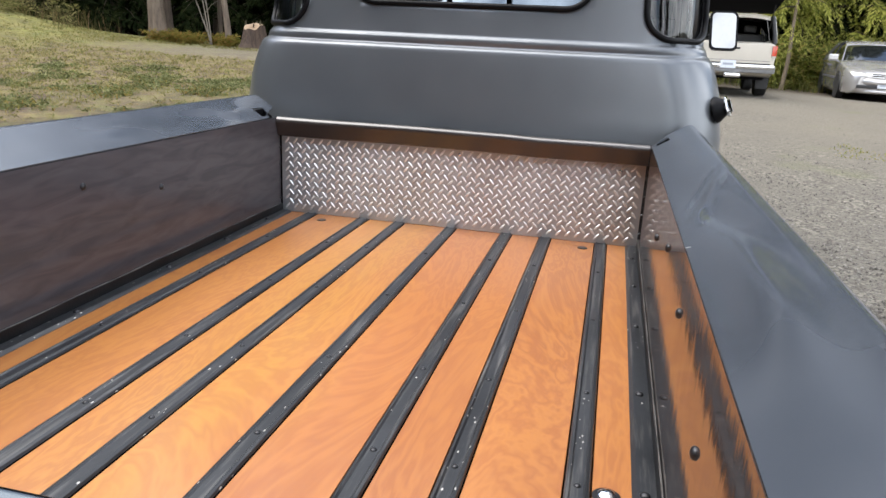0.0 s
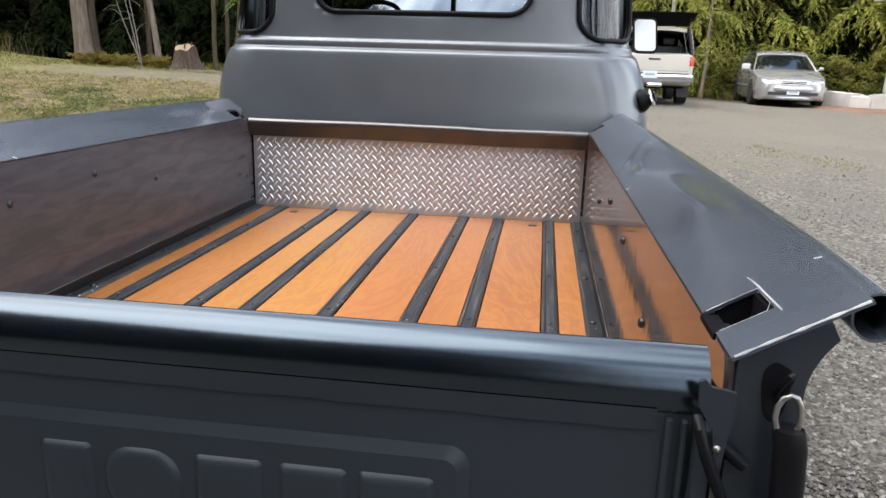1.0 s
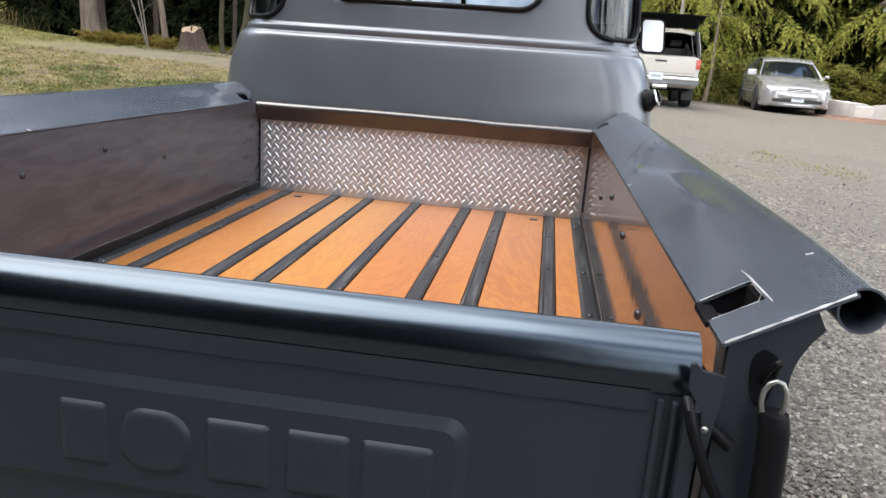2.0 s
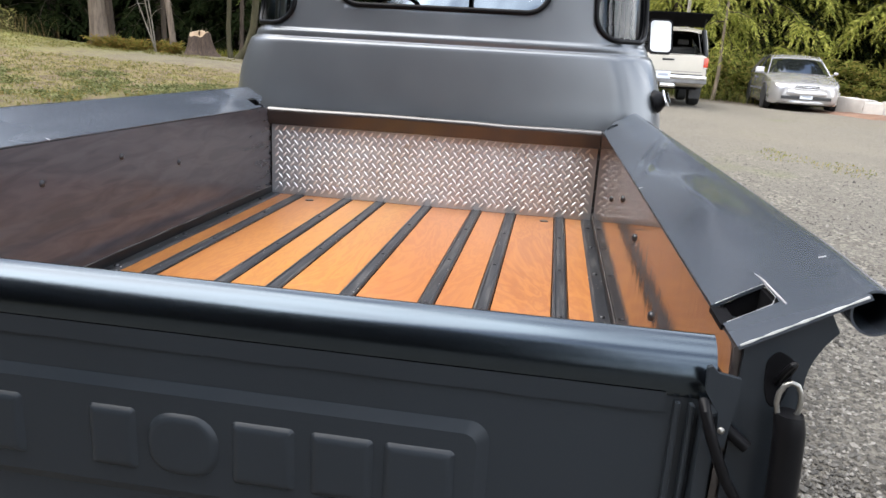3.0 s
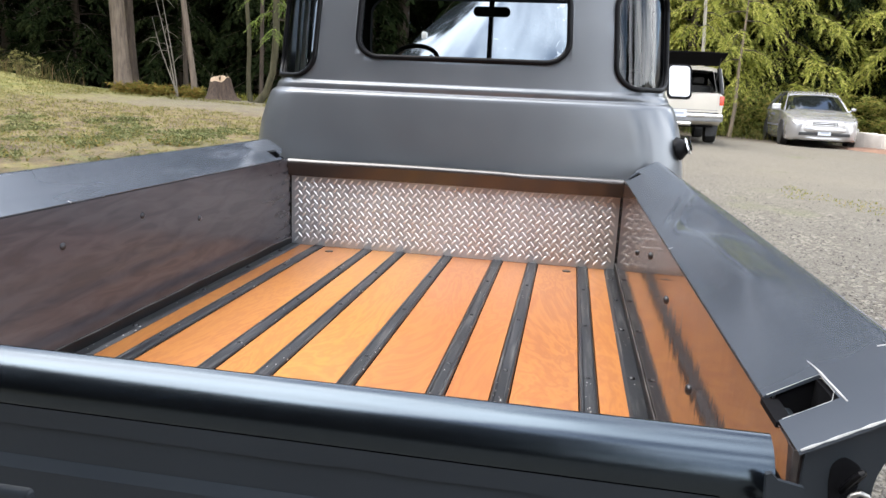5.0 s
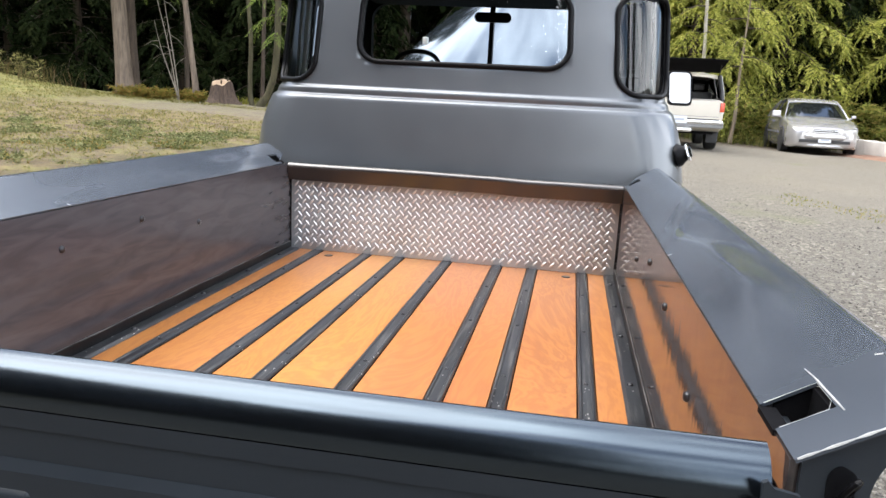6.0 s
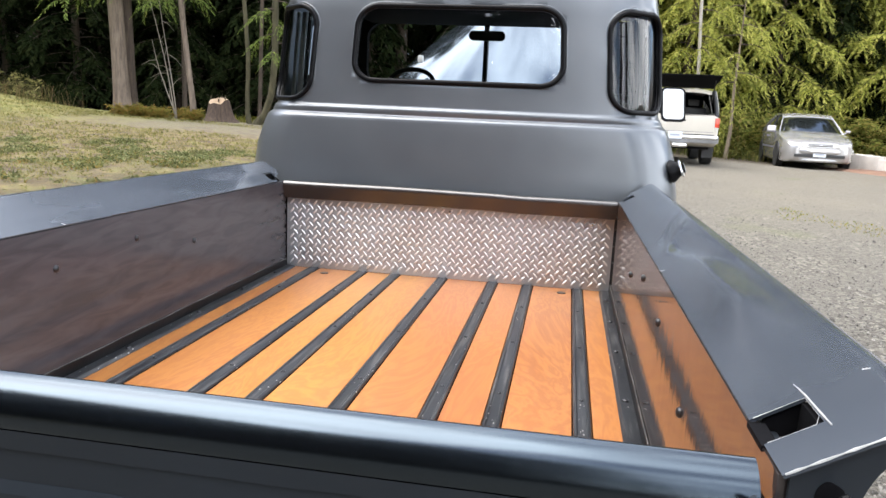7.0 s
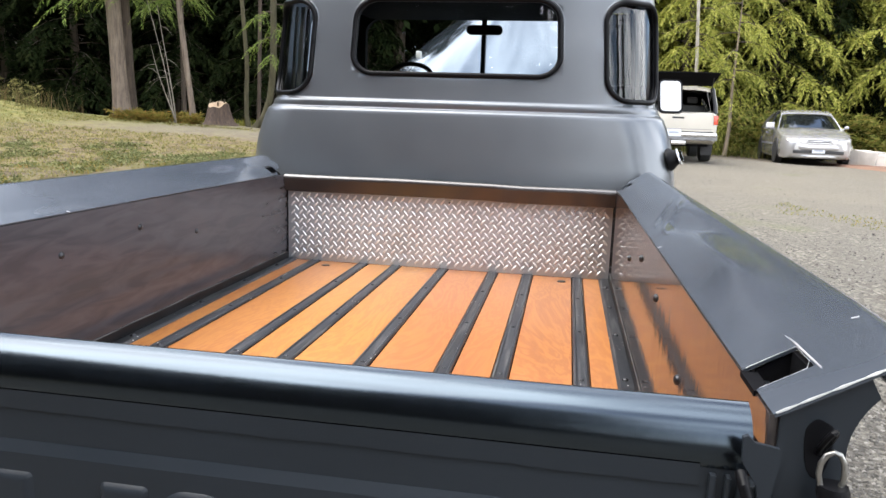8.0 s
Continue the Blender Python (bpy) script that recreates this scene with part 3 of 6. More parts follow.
def build_bed_floor():
    # boards, each a little bevelled, in recesses between the steel strips
    for a, b in zip(EDGES, EDGES[1:]):
        x0 = a + (0.0212 if a in STRIPS else -0.004)
        x1 = b - (0.0212 if b in STRIPS else -0.004)
        bm = box(bmesh.new(), x0, x1, REAR + 0.03, 0.004, FLOOR - 0.02, FLOOR, 0.002)
        part("floor_board", bm, "wood", truck, "amber varnished plywood board")
    for x in STRIPS:
        prof = [(x - 0.019, FLOOR + 0.0005), (x - 0.017, FLOOR + 0.005), (x - 0.012, FLOOR + 0.0070), (x - 0.009, FLOOR + 0.0040),
                (x + 0.009, FLOOR + 0.0040), (x + 0.012, FLOOR + 0.0070), (x + 0.017, FLOOR + 0.005), (x + 0.019, FLOOR + 0.0005), (x + 0.01, FLOOR - 0.006), (x - 0.01, FLOOR - 0.006)]
        strip = part("bed_strip", sweep_y(bmesh.new(), prof, REAR + 0.03, -0.006, 6), "strip", truck, "black painted steel bed strip")
        for y in (-0.34, -0.72, -1.10, -1.40, -1.78):
            bolt(strip, (x, y + 0.01 * math.sin(x * 40), FLOOR + 0.0035), (0, 0, 1), 0.0058)
    for s in (-1, 1):
        # flat leg on the boards, upright leg against the side, a pale bead along its top
        prof = [(s * 0.6245, FLOOR + 0.003), (s * 0.619, FLOOR + 0.0065), (s * 0.592, FLOOR + 0.0065), (s * 0.585, FLOOR + 0.001), (s * 0.585, FLOOR - 0.01), (s * 0.6245, FLOOR - 0.01)]
        strip = part("angle_strip", sweep_y(bmesh.new(), prof, REAR + 0.03, -0.006, 6), "strip", truck, "black steel angle along the bed side")
        leg = [(s * 0.6245, FLOOR + 0.030), (s * 0.6205, FLOOR + 0.029), (s * 0.6195, FLOOR + 0.007), (s * 0.6245, FLOOR + 0.007)]
        part("upright_leg", sweep_y(bmesh.new(), leg, REAR + 0.03, -0.006, 6), "angle", strip, "black upright leg of the angle")
        bead = [(s * 0.6225, y, FLOOR + 0.0305 + 0.0008 * math.sin(y * 23)) for y in np.linspace(REAR + 0.03, -0.01, 40)]
        part("sealant_bead", tube(bmesh.new(), bead, [0.0011 + 0.0006 * math.sin(k * 1.7) for k in range(40)], 5), "bead", strip, "thin grey bead along the leg's top")
        for y in (-0.16, -0.43, -0.725, -1.07, -1.39, -1.72):
            bolt(strip, (s * 0.603, y, FLOOR + 0.0065), (0, 0, 1), 0.008)
    dome = bmesh.new()
    lathe(dome, [(0, 0.021), (0.0015, 0.021), (0.003, 0.019)], (0.549, -1.40, FLOOR), (0, 0, 1), 20)
    washer = part("cup_washer", dome, "bolt", truck, "dark cup washer in the board")
    dome = bmesh.new()
    lathe(dome, [(0, 0.014), (0.004, 0.013), (0.007, 0.009), (0.0085, 0.003)], (0.549, -1.40, FLOOR + 0.002), (0, 0, 1), 20)
    part("carriage_bolt", dome, "chrome", washer, "chrome domed carriage bolt")
    for x in (-0.442, 0.451):
        plug = bmesh.new()
        lathe(plug, [(0, 0.016), (0.002, 0.015), (0.003, 0.011)], (x, -0.075, FLOOR), (0, 0, 1), 18)
        part("bolt_cup", plug, "bolt", truck, "dark recessed bolt head")
    part("bed_underside", box(bmesh.new(), -0.624, 0.624, REAR + 0.04, 0.0, FLOOR - 0.06, FLOOR - 0.022), "under", truck)


def bolt(parent, at, axis, r, material="bolt"):
    bm = bmesh.new()
    lathe(bm, [(0, r * 1.0), (r * 0.25, r * 0.95), (r * 0.55, r * 0.66), (r * 0.66, r * 0.2)], at, axis, 10)
    return part("bolt", bm, material, parent)


def build_bed_side(s):
    """One side: flat inner panel, flared top, rolled tube at the outer edge, stake pockets, rear post."""
    out = (0.727, 1.0496)
    ang = math.atan2(out[1] - TOP, out[0] - HALF)

    def skin(y, t):
        dz = 0.003 * noise.noise(Vector((y * 2.2, t * 2.0, s * 7)))
        if s > 0:
            # sheet pushed up towards the rear, a hollow before it that ends in a crumpled fold
            dz += 0.0180 * math.exp(-((y + 1.60 + 0.10 * (t - 0.5)) / (0.15 if y < -1.60 - 0.10 * (t - 0.5) else 0.24)) ** 2 - ((t - 0.48) / 0.36) ** 2)
            dz -= 0.0110 * math.exp(-((y + 1.12 + 0.34 * (t - 0.6)) / 0.13) ** 2 - ((t - 0.62) / 0.30) ** 2)
            u = y + 0.83 + (1.0 - t) * 0.36
            dz += (0.0058 * math.exp(-(u / 0.04) ** 2) - 0.0030 * math.exp(-((u - 0.075) / 0.03) ** 2) + 0.0018 * math.exp(-((u - 0.13) / 0.03) ** 2)) * smoothstep(0.02, 0.25, t)
        else:
            dz += 0.007 * math.exp(-((y + 0.24) / 0.07) ** 2 - ((t - 0.4) / 0.3) ** 2) - 0.007 * math.exp(-((y + 0.42) / 0.12) ** 2 - ((t - 0.5) / 0.3) ** 2)
            dz += 0.005 * math.exp(-((y + 0.75) / 0.12) ** 2 - ((t - 0.5) / 0.3) ** 2)
        dz *= min(1.0, 3.2 * t * (1 - t) + 0.2 * math.sin(math.pi * t)) * smoothstep(-2.0, -1.86, y)
        tuck = smoothstep(-1.88, -2.05, y) * t * t
        return (s * (HALF + (out[0] - HALF) * t - 0.004 * tuck), y, TOP + (out[1] - TOP) * t + dz - 0.003 * tuck)

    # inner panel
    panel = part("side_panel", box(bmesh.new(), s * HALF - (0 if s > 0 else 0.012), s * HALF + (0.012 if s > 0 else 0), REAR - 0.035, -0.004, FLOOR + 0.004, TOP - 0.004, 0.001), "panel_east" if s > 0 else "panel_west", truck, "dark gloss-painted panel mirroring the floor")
    for y, z in ((-0.705, 0.867), (-0.988, 0.920), (-1.282, 0.900), (-1.588, 0.851)):
        bolt(panel, (s * HALF, y, z), (-s, 0, 0), 0.0085)
    for y in (-0.012,):
        for z in (0.70, 0.76, 0.82, 0.88):
            bolt(panel, (s * HALF, y, z), (-s, 0, 0), 0.005)
    # flared top with the two stake pockets left open
    y_back, y_front = REAR - 0.045, 0.012
    pockets = [(-1.988, -1.935), (-0.098, -0.045)]
    ys = [y_back, REAR - 0.01] + [p for q in pockets for p in q] + list(np.linspace(-1.90, -0.16, 130)) + [y_front]
    ys = sorted(ys)
    ts = [0.0, 0.05, 0.10, 0.16, 0.22, 0.28, 0.34, 0.40, 0.455, 0.51, 0.57, 0.63, 0.7, 0.76, 0.82, 0.88, 0.94, 1.0]
    bm = bmesh.new()
    grid = {}
    for i, y in enumerate(ys):
        for k, t in enumerate(ts):
            yy = y
            if y == y_front:
                yy = -0.10 + 0.13 * smoothstep(0.0, 0.5, t)
            if y == pockets[1][1] :
                yy = -0.085 + 0.04 * smoothstep(0.0, 0.35, t)
            if y == pockets[1][0]:
                yy = -0.118
            grid[i, k] = bm.verts.new(skin(yy, t))
    for i in range(len(ys) - 1):
        hole = any(abs(ys[i] - a) < 1e-6 and abs(ys[i + 1] - b) < 1e-6 for a, b in pockets)
        for k in range(len(ts) - 1):
            if hole and 2 <= k <= 7:
                continue
            if hole and k < 2 and ys[i] < -1:
                continue
            bm.faces.new((grid[i, k], grid[i + 1, k], grid[i + 1, k + 1], grid[i, k + 1]))
    geom = bmesh.ops.extrude_face_region(bm, geom=bm.faces[:])
    for v in geom["geom"]:
        if isinstance(v, bmesh.types.BMVert):
            v.co += Vector((s * math.sin(ang), 0, -math.cos(ang))) * 0.0035
    rail = part("top_rail", bm, "paint_rail", truck, "flared grey bed rail with dents and chips", angle=30)
    # rolled tube
    r = 0.0205
    cx, cz = out[0] + r * math.sin(ang), out[1] - r * math.cos(ang)
    prof = [(s * x, z) for x, z in arc(cx, cz, r, 90 + math.degrees(ang), -190, 26)]
    prof += [(s * x, z) for x, z in arc(cx, cz, r - 0.002, -190, 90 + math.degrees(ang), 26)]
    part("rail_tube", sweep_y(bmesh.new(), prof, y_back + 0.010, 0.02, 40, lambda y: (-s * 0.004 * smoothstep(-1.88, -2.05, y), -0.003 * smoothstep(-1.88, -2.05, y))), "paint_rail", rail, "rolled outer edge with open end")
    # bare metal along the cut rear edge, and a long scratch beside the pocket
    bm = tube(bmesh.new(), [skin(y_back, t) for t in np.linspace(0.02, 0.98, 13)], [0.0010 + 0.0005 * math.sin(k * 2.3) for k in range(13)], 5)
    part("bare_edge", bm, "bare", rail, "bright worn metal edge")
    bm = tube(bmesh.new(), [Vector(skin(y, 1.0)) + Vector((s * 0.0035, 0, 0.0002)) for y in np.linspace(-1.80, y_back + 0.012, 15)], [0.0002 + 0.0006 * abs(math.sin(k * 1.7)) * min(1, k / 6) for k in range(15)], 5)
    part("worn_edge", bm, "bare", rail, "paint worn off the rolled edge")
    ps = [(-1.988, 0.03), (-1.988, 0.20), (-1.988, 0.40), (-1.975, 0.455), (-1.955, 0.455), (-1.935, 0.455), (-1.935, 0.30), (-1.935, 0.03)]
    bm = tube(bmesh.new(), [Vector(skin(y, t)) for y, t in ps], [0.0004, 0.0002, 0.0004, 0.0002, 0.0002, 0.0003, 0.0002, 0.0005], 5)
    part("pocket_rim", bm, "bare", rail, "worn rim of the stake pocket")
    for mark, rad in ((((-1.900, 0.450), (-1.915, 0.462), (-1.933, 0.470), (-1.955, 0.474), (-1.975, 0.478), (-1.998, 0.485)), [0.0003, 0.0008, 0.0013, 0.0011, 0.0014, 0.0008]), (((-1.922, 0.95), (-1.926, 1.0)), [0.0008, 0.0009]), (((-1.245, 0.0), (-1.25, 0.06)), [0.0009, 0.0006])):
        part("scratch", tube(bmesh.new(), [Vector(skin(y, t)) for y, t in mark], rad, 5), "bare", rail, "pale scratch in the paint")
    # stake pocket walls, blackened so the hollow reads as deep shade
    for a, b in pockets:
        bm = bmesh.new()
        x0, x1 = s * (HALF + 0.013), s * 0.673
        for y0, y1 in ((a - 0.006, a - 0.002), (b + 0.002, b + 0.006)):
            loft(bm, [[(x0, y, 0.80), (s * 0.672, y, 0.80), (s * 0.672, y, 1.013), (x0, y, TOP)] for y in (y0, y1)], closed=True, caps=True)
        box(bm, s * 0.669, s * 0.675, a - 0.004, b + 0.004, 0.80, 1.012)
        box(bm, x0, s * (HALF + 0.015), a, b, 0.80, TOP - 0.004)
        box(bm, x0, x1, a, b, 0.80, 0.804)
        # black strip laid over the panel's brightly lit top edge
        if a < -1:
            box(bm, s * (HALF - 0.0015), s * (HALF + 0.0145), a, b, TOP - 0.007, TOP - 0.0015)
        part("stake_pocket", bm, "under", rail, "open stake pocket, walls blackened for shade")
    # outer skin of the side
    bm = box(bmesh.new(), s * 0.640, s * 0.652, REAR, -0.01, 0.55, TOP - 0.01, 0.002)
    part("outer_side", bm, "paint_gate_darkened", truck)
    # rear post plate with its hollowed outer edge
    pts = [(0.6325, 0.990), (0.697, 1.0275), (0.702, 1.018), (0.7065, 1.010), (0.702, 1.004), (0.698, 0.9985), (0.694, 0.991), (0.6905, 0.983), (0.688, 0.975), (0.6865, 0.966), (0.686, 0.95)]
    pts += [(0.6865, 0.90), (0.688, 0.80), (0.690, 0.55), (0.6325, 0.55)]
    bm = bmesh.new()
    loft(bm, [[(s * x, y, z) for x, z in pts] for y in (REAR - 0.040, REAR - 0.036)], closed=True, caps=True)
    box(bm, s * 0.6375, s * 0.6395, REAR - 0.036, REAR + 0.02, 0.55, TOP - 0.006)
    post = part("rear_post", bm, "paint_gate_darkened", truck, "grey end plate of the bed side, darkened for shade", angle=25)
    # added dark strip that hides the bright panel where the gate shuts
    part("gate_jamb", box(bmesh.new(), s * 0.6215, s * 0.6245, REAR - 0.034, REAR + 0.012, 0.55, 0.946, 0.001), "under", post, "added dark strip in the gate gap")
    # eye, open link and hose-covered chain
    # black blob painted in for the shadowed recess behind the eye
    bm = bmesh.new()
    lathe(bm, [(0, 0.0115), (0.0008, 0.0112), (0.0011, 0.008)], (s * 0.664, REAR - 0.0402, 0.974), (0, -1, 0), 28)
    for v in bm.verts:
        low = 0.974 - v.co.z
        v.co.z += 0.003 * noise.noise(Vector((v.co.x * 90, 0, v.co.z * 40))) - (2.4 * low if low > 0 else 0.1 * low)
    part("eye_plate", bm, "under", post, "black patch standing in for the shadowed recess round the eye")
    eye = [(s * (0.6665 + 0.0045 * math.cos(a)), REAR - 0.050 - 0.010 * math.sin(a), 0.972 + 0.013 * math.sin(a + 0.4)) for a in np.linspace(0, math.tau, 17)[:-1]]
    part("eye_bolt", tube(bmesh.new(), eye, 0.0028, 8, True), "rubber", post, "black eye bolt")
    link = [(s * (0.6695 + 0.88 * (x - 0.6695)), REAR - 0.060, z) for x, z in ((0.6655, 0.934), (0.661, 0.940), (0.6585, 0.949), (0.6592, 0.958), (0.6632, 0.9655), (0.669, 0.9685), (0.675, 0.9665), (0.679, 0.960), (0.6805, 0.951), (0.680, 0.943), (0.6765, 0.936))]
    chain = part("link", tube(bmesh.new(), link, 0.0023, 10), "steel", post, "open galvanised steel link")
    hose = [(s * 0.672, REAR - 0.060, 0.9405), (s * 0.672, REAR - 0.060, 0.936), (s * 0.674, REAR - 0.062, 0.925), (s * 0.676, REAR - 0.063, 0.89), (s * 0.679, REAR - 0.064, 0.82), (s * 0.680, REAR - 0.062, 0.70), (s * 0.668, REAR - 0.060, 0.60)]
    part("chain_hose", tube(bmesh.new(), hose, [0.0115, 0.0125, 0.0128, 0.013, 0.013, 0.013, 0.013], 16), "rubber", chain, "black rubber hose over the chain")


def build_front_panel():
    """Bulkhead of the bed: rolled top, tread plate with raised lugs."""

    def sag(x):
        return -0.004 * smoothstep(0.15, 0.30, x) - 0.001 * math.sin(x * 9)

    prof = [(0.004, 0.988)] + [(-0.025 - 0.0155 * math.sin(radians(a)), 0.9745 + 0.0155 * math.cos(radians(a))) for a in range(0, 91, 10)] + [(-0.0405, 0.970), (-0.0300, 0.929), (-0.027, 0.925), (0.004, 0.925)]
    part("front_roll", sweep_x(bmesh.new(), prof, -HALF + 0.002, HALF - 0.002, 30, sag), "paint_bulkhead", truck, "rolled grey top edge of the bulkhead")
    part("bulkhead", box(bmesh.new(), -HALF, HALF, 0.006, 0.018, 0.55, TOP - 0.02), "paint_bulkhead", truck)
    bm = box(bmesh.new(), -HALF + 0.003, HALF - 0.003, -0.002, 0.003, FLOOR + 0.001, 0.922, 0.001)
    plate = part("tread_plate", bm, "tread", truck, "bright aluminium tread plate on the bulkhead")
    # lugs: two lattices of lens-shaped ridges, turned against one another
    verts, faces = [], []
    ring = 8
    px, pz, ln, wd, ht = 0.0312, 0.0334, 0.0140, 0.0040, 0.0030
    for lat in (0, 1):
        sgn = -1 if lat == 0 else 1
        for i in range(41):
            for j in range(9):
                cx = -HALF + 0.008 + px * (i + 0.5 * lat)
                c_z = FLOOR + 0.006 + pz * (j + 0.5 * lat)
                if abs(cx) > HALF - 0.012 or not FLOOR + 0.008 < c_z < 0.914:
                    continue
                b = len(verts)
                d = Vector((math.cos(radians(sgn * 50)), 0, math.sin(radians(sgn * 50))))
                e = Vector((-d.z, 0, d.x))
                for k in range(ring):
                    a = math.tau * k / ring
                    w = Vector((cx, -0.002, c_z)) + d * ln * math.cos(a) + e * wd * math.sin(a)
                    verts.append(w)
                for k in range(ring):
                    a = math.tau * k / ring
                    verts.append(Vector((cx, -0.002 - ht, c_z)) + d * ln * 0.62 * math.cos(a) + e * wd * 0.35 * math.sin(a))
                for k in range(ring):
                    k2 = (k + 1) % ring
                    faces.append((b + k, b + k2, b + ring + k2, b + ring + k))
                faces.append(tuple(b + ring + k for k in range(ring)))
    lugs = raw("lug_relief", verts, faces, "lug", plate, "raised lugs", True)
    tagged(lugs, kind="stuff")
    for x, z in ((-0.535, 0.900), (0.02, 0.905), (0.545, 0.895)):
        bolt(plate, (x, -0.002, z), (0, -1, 0), 0.006, "chrome")
    for s in (-1, 1):
        part("plate_edge", box(bmesh.new(), s * 0.6205, s * 0.6245, -0.006, -0.001, FLOOR + 0.002, 0.93, 0.0005), "rubber", truck, "thin black strip at the plate's end")


def weld_mesh():
    """A thin, uneven lip along the joint below the roll."""
    rows = []
    for x in np.linspace(-0.60, 0.575, 90):
        low = 0.911 + 0.0018 * noise.noise(Vector((x * 14, 0, 2))) + 0.0008 * noise.noise(Vector((x * 50, 0, 5)))
        rows.append([(x, REAR - 0.0275, low), (x, REAR - 0.0300, low + 0.0012), (x, REAR - 0.0305, 0.9185), (x, REAR - 0.0310, 0.933)])
    return loft(bmesh.new(), rows, closed=True, caps=True)


def build_tailgate():
    # a tight front edge, a broad sloping crown, then a turn under into the gate
    at, last, prof = (REAR - 0.001, TOP - 0.0085), -100, []
    at = (at[0] - 0.006 * (math.sin(radians(-100)) - math.sin(radians(14))), at[1] + 0.006 * (math.cos(radians(-100)) - math.cos(radians(14))))
    for rad, upto in ((0.006, 14), (0.040, 60), (0.040, 100), (0.020, 175)):
        for a in np.linspace(last, upto, 25)[(0 if not prof else 1):]:
            prof.append((at[0] - rad * (math.sin(radians(a)) - math.sin(radians(last))), at[1] + rad * (math.cos(radians(a)) - math.cos(radians(last)))))
        at, last = prof[-1], upto
    prof.append((REAR - 0.006, 0.930))
    gate = part("tailgate", box(bmesh.new(), -0.612, 0.612, REAR - 0.028, REAR - 0.016, 0.58, TOP - 0.055, 0.002), "paint_gate_darkened", truck, "grey pressed steel tailgate, darkened for shade, shut")
    part("tailgate_roll", sweep_x(bmesh.new(), prof, -0.6165, 0.6165, 24), "paint_roll_darkened", gate, "rolled top edge, shiny grey darkened for what it mirrors")
    # welded lip under the roll
    bm = weld_mesh()
    part("weld_lip", bm, "paint_gate_darkened", gate, "rough seam under the roll")
    # raised field with rounded corners and plain raised blocks
    bm = bmesh.new()
    ringa = rounded(-0.418, 0.418, 0.742, 0.878, 0.022, 0.022)
    ringb = rounded(-0.406, 0.406, 0.754, 0.866, 0.014, 0.014)
    loft(bm, [[(x, REAR - 0.0285, z) for x, z in ringa], [(x, REAR - 0.0345, z) for x, z in ringb]], closed=True)
    bm.faces.new([v for v in bm.verts if abs(v.co.y - (REAR - 0.0345)) < 1e-6])
    part("raised_field", bm, "paint_gate_darkened", gate, "embossed field of the tailgate", angle=20)
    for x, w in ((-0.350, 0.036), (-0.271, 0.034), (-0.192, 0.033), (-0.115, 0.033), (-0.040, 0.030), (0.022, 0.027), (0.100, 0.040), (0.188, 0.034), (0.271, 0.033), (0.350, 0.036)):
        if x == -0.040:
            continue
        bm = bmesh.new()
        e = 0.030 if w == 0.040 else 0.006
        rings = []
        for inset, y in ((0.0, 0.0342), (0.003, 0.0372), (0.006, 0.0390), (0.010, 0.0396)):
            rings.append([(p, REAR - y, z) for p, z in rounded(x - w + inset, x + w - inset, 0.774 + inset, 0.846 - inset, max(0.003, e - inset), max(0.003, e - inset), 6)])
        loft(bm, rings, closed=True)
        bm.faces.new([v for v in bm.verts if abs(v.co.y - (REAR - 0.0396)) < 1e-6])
        part("embossed_block", bm, "paint_gate_darkened", gate, angle=60)
    for s in (-1, 1):
        # side ribs of the pressing and the end bracket
        for x0, x1, d in ((0.583, 0.589, 0.006), (0.596, 0.601, 0.009)):
            part("rib", box(bmesh.new(), s * x0, s * x1, REAR - 0.028 - d, REAR - 0.027, 0.58, 0.925, 0.002), "paint_gate_darkened", gate)
        out = [(0.602, 0.970), (0.606, 0.972), (0.612, 0.966), (0.6315, 0.9625), (0.6315, 0.943), (0.629, 0.925), (0.6265, 0.895), (0.6205, 0.896), (0.6165, 0.928), (0.6035, 0.948)]
        bm = bmesh.new()
        loft(bm, [[(s * x, y, z) for x, z in out] for y in (REAR - 0.052, REAR - 0.047)], closed=True, caps=True)
        box(bm, s * 0.606, s * 0.620, REAR - 0.047, REAR - 0.026, 0.70, 0.925, 0.003)
        brk = part("latch_bracket", bm, "paint_gate_darkened", gate, "bolted steel bracket at the gate's end", angle=25)
        bolt(brk, (s * 0.6215, REAR - 0.052, 0.912), (0, -1, 0), 0.0035, "steel")
        rod = [(s * 0.6035, REAR - 0.050, 0.938), (s * 0.6040, REAR - 0.060, 0.932), (s * 0.6105, REAR - 0.064, 0.912), (s * 0.628, REAR - 0.064, 0.872), (s * 0.645, REAR - 0.063, 0.845), (s * 0.660, REAR - 0.062, 0.80), (s * 0.664, REAR - 0.06, 0.74)]
        part("latch_rod", tube(bmesh.new(), rod, 0.0050, 12), "rubber", brk, "black rubber-covered latch rod")
        part("peg", tube(bmesh.new(), [(s * 0.622, REAR - 0.042, 0.915), (s * 0.646, REAR - 0.05, 0.898)], 0.006, 12), "rubber", brk, "black peg")


# cab shell: the cross-section is a rounded box whose half width and back follow the height
def cab_half(z):
    return float(np.interp(z, [0.5, 0.9, 1.0, 1.12, 1.20, 1.240, 1.255, 1.275, 1.288, 1.50, 1.66, 1.74], [0.865, 0.868, 0.860, 0.842, 0.818, 0.800, 0.785, 0.777, 0.769, 0.755, 0.741, 0.727]))


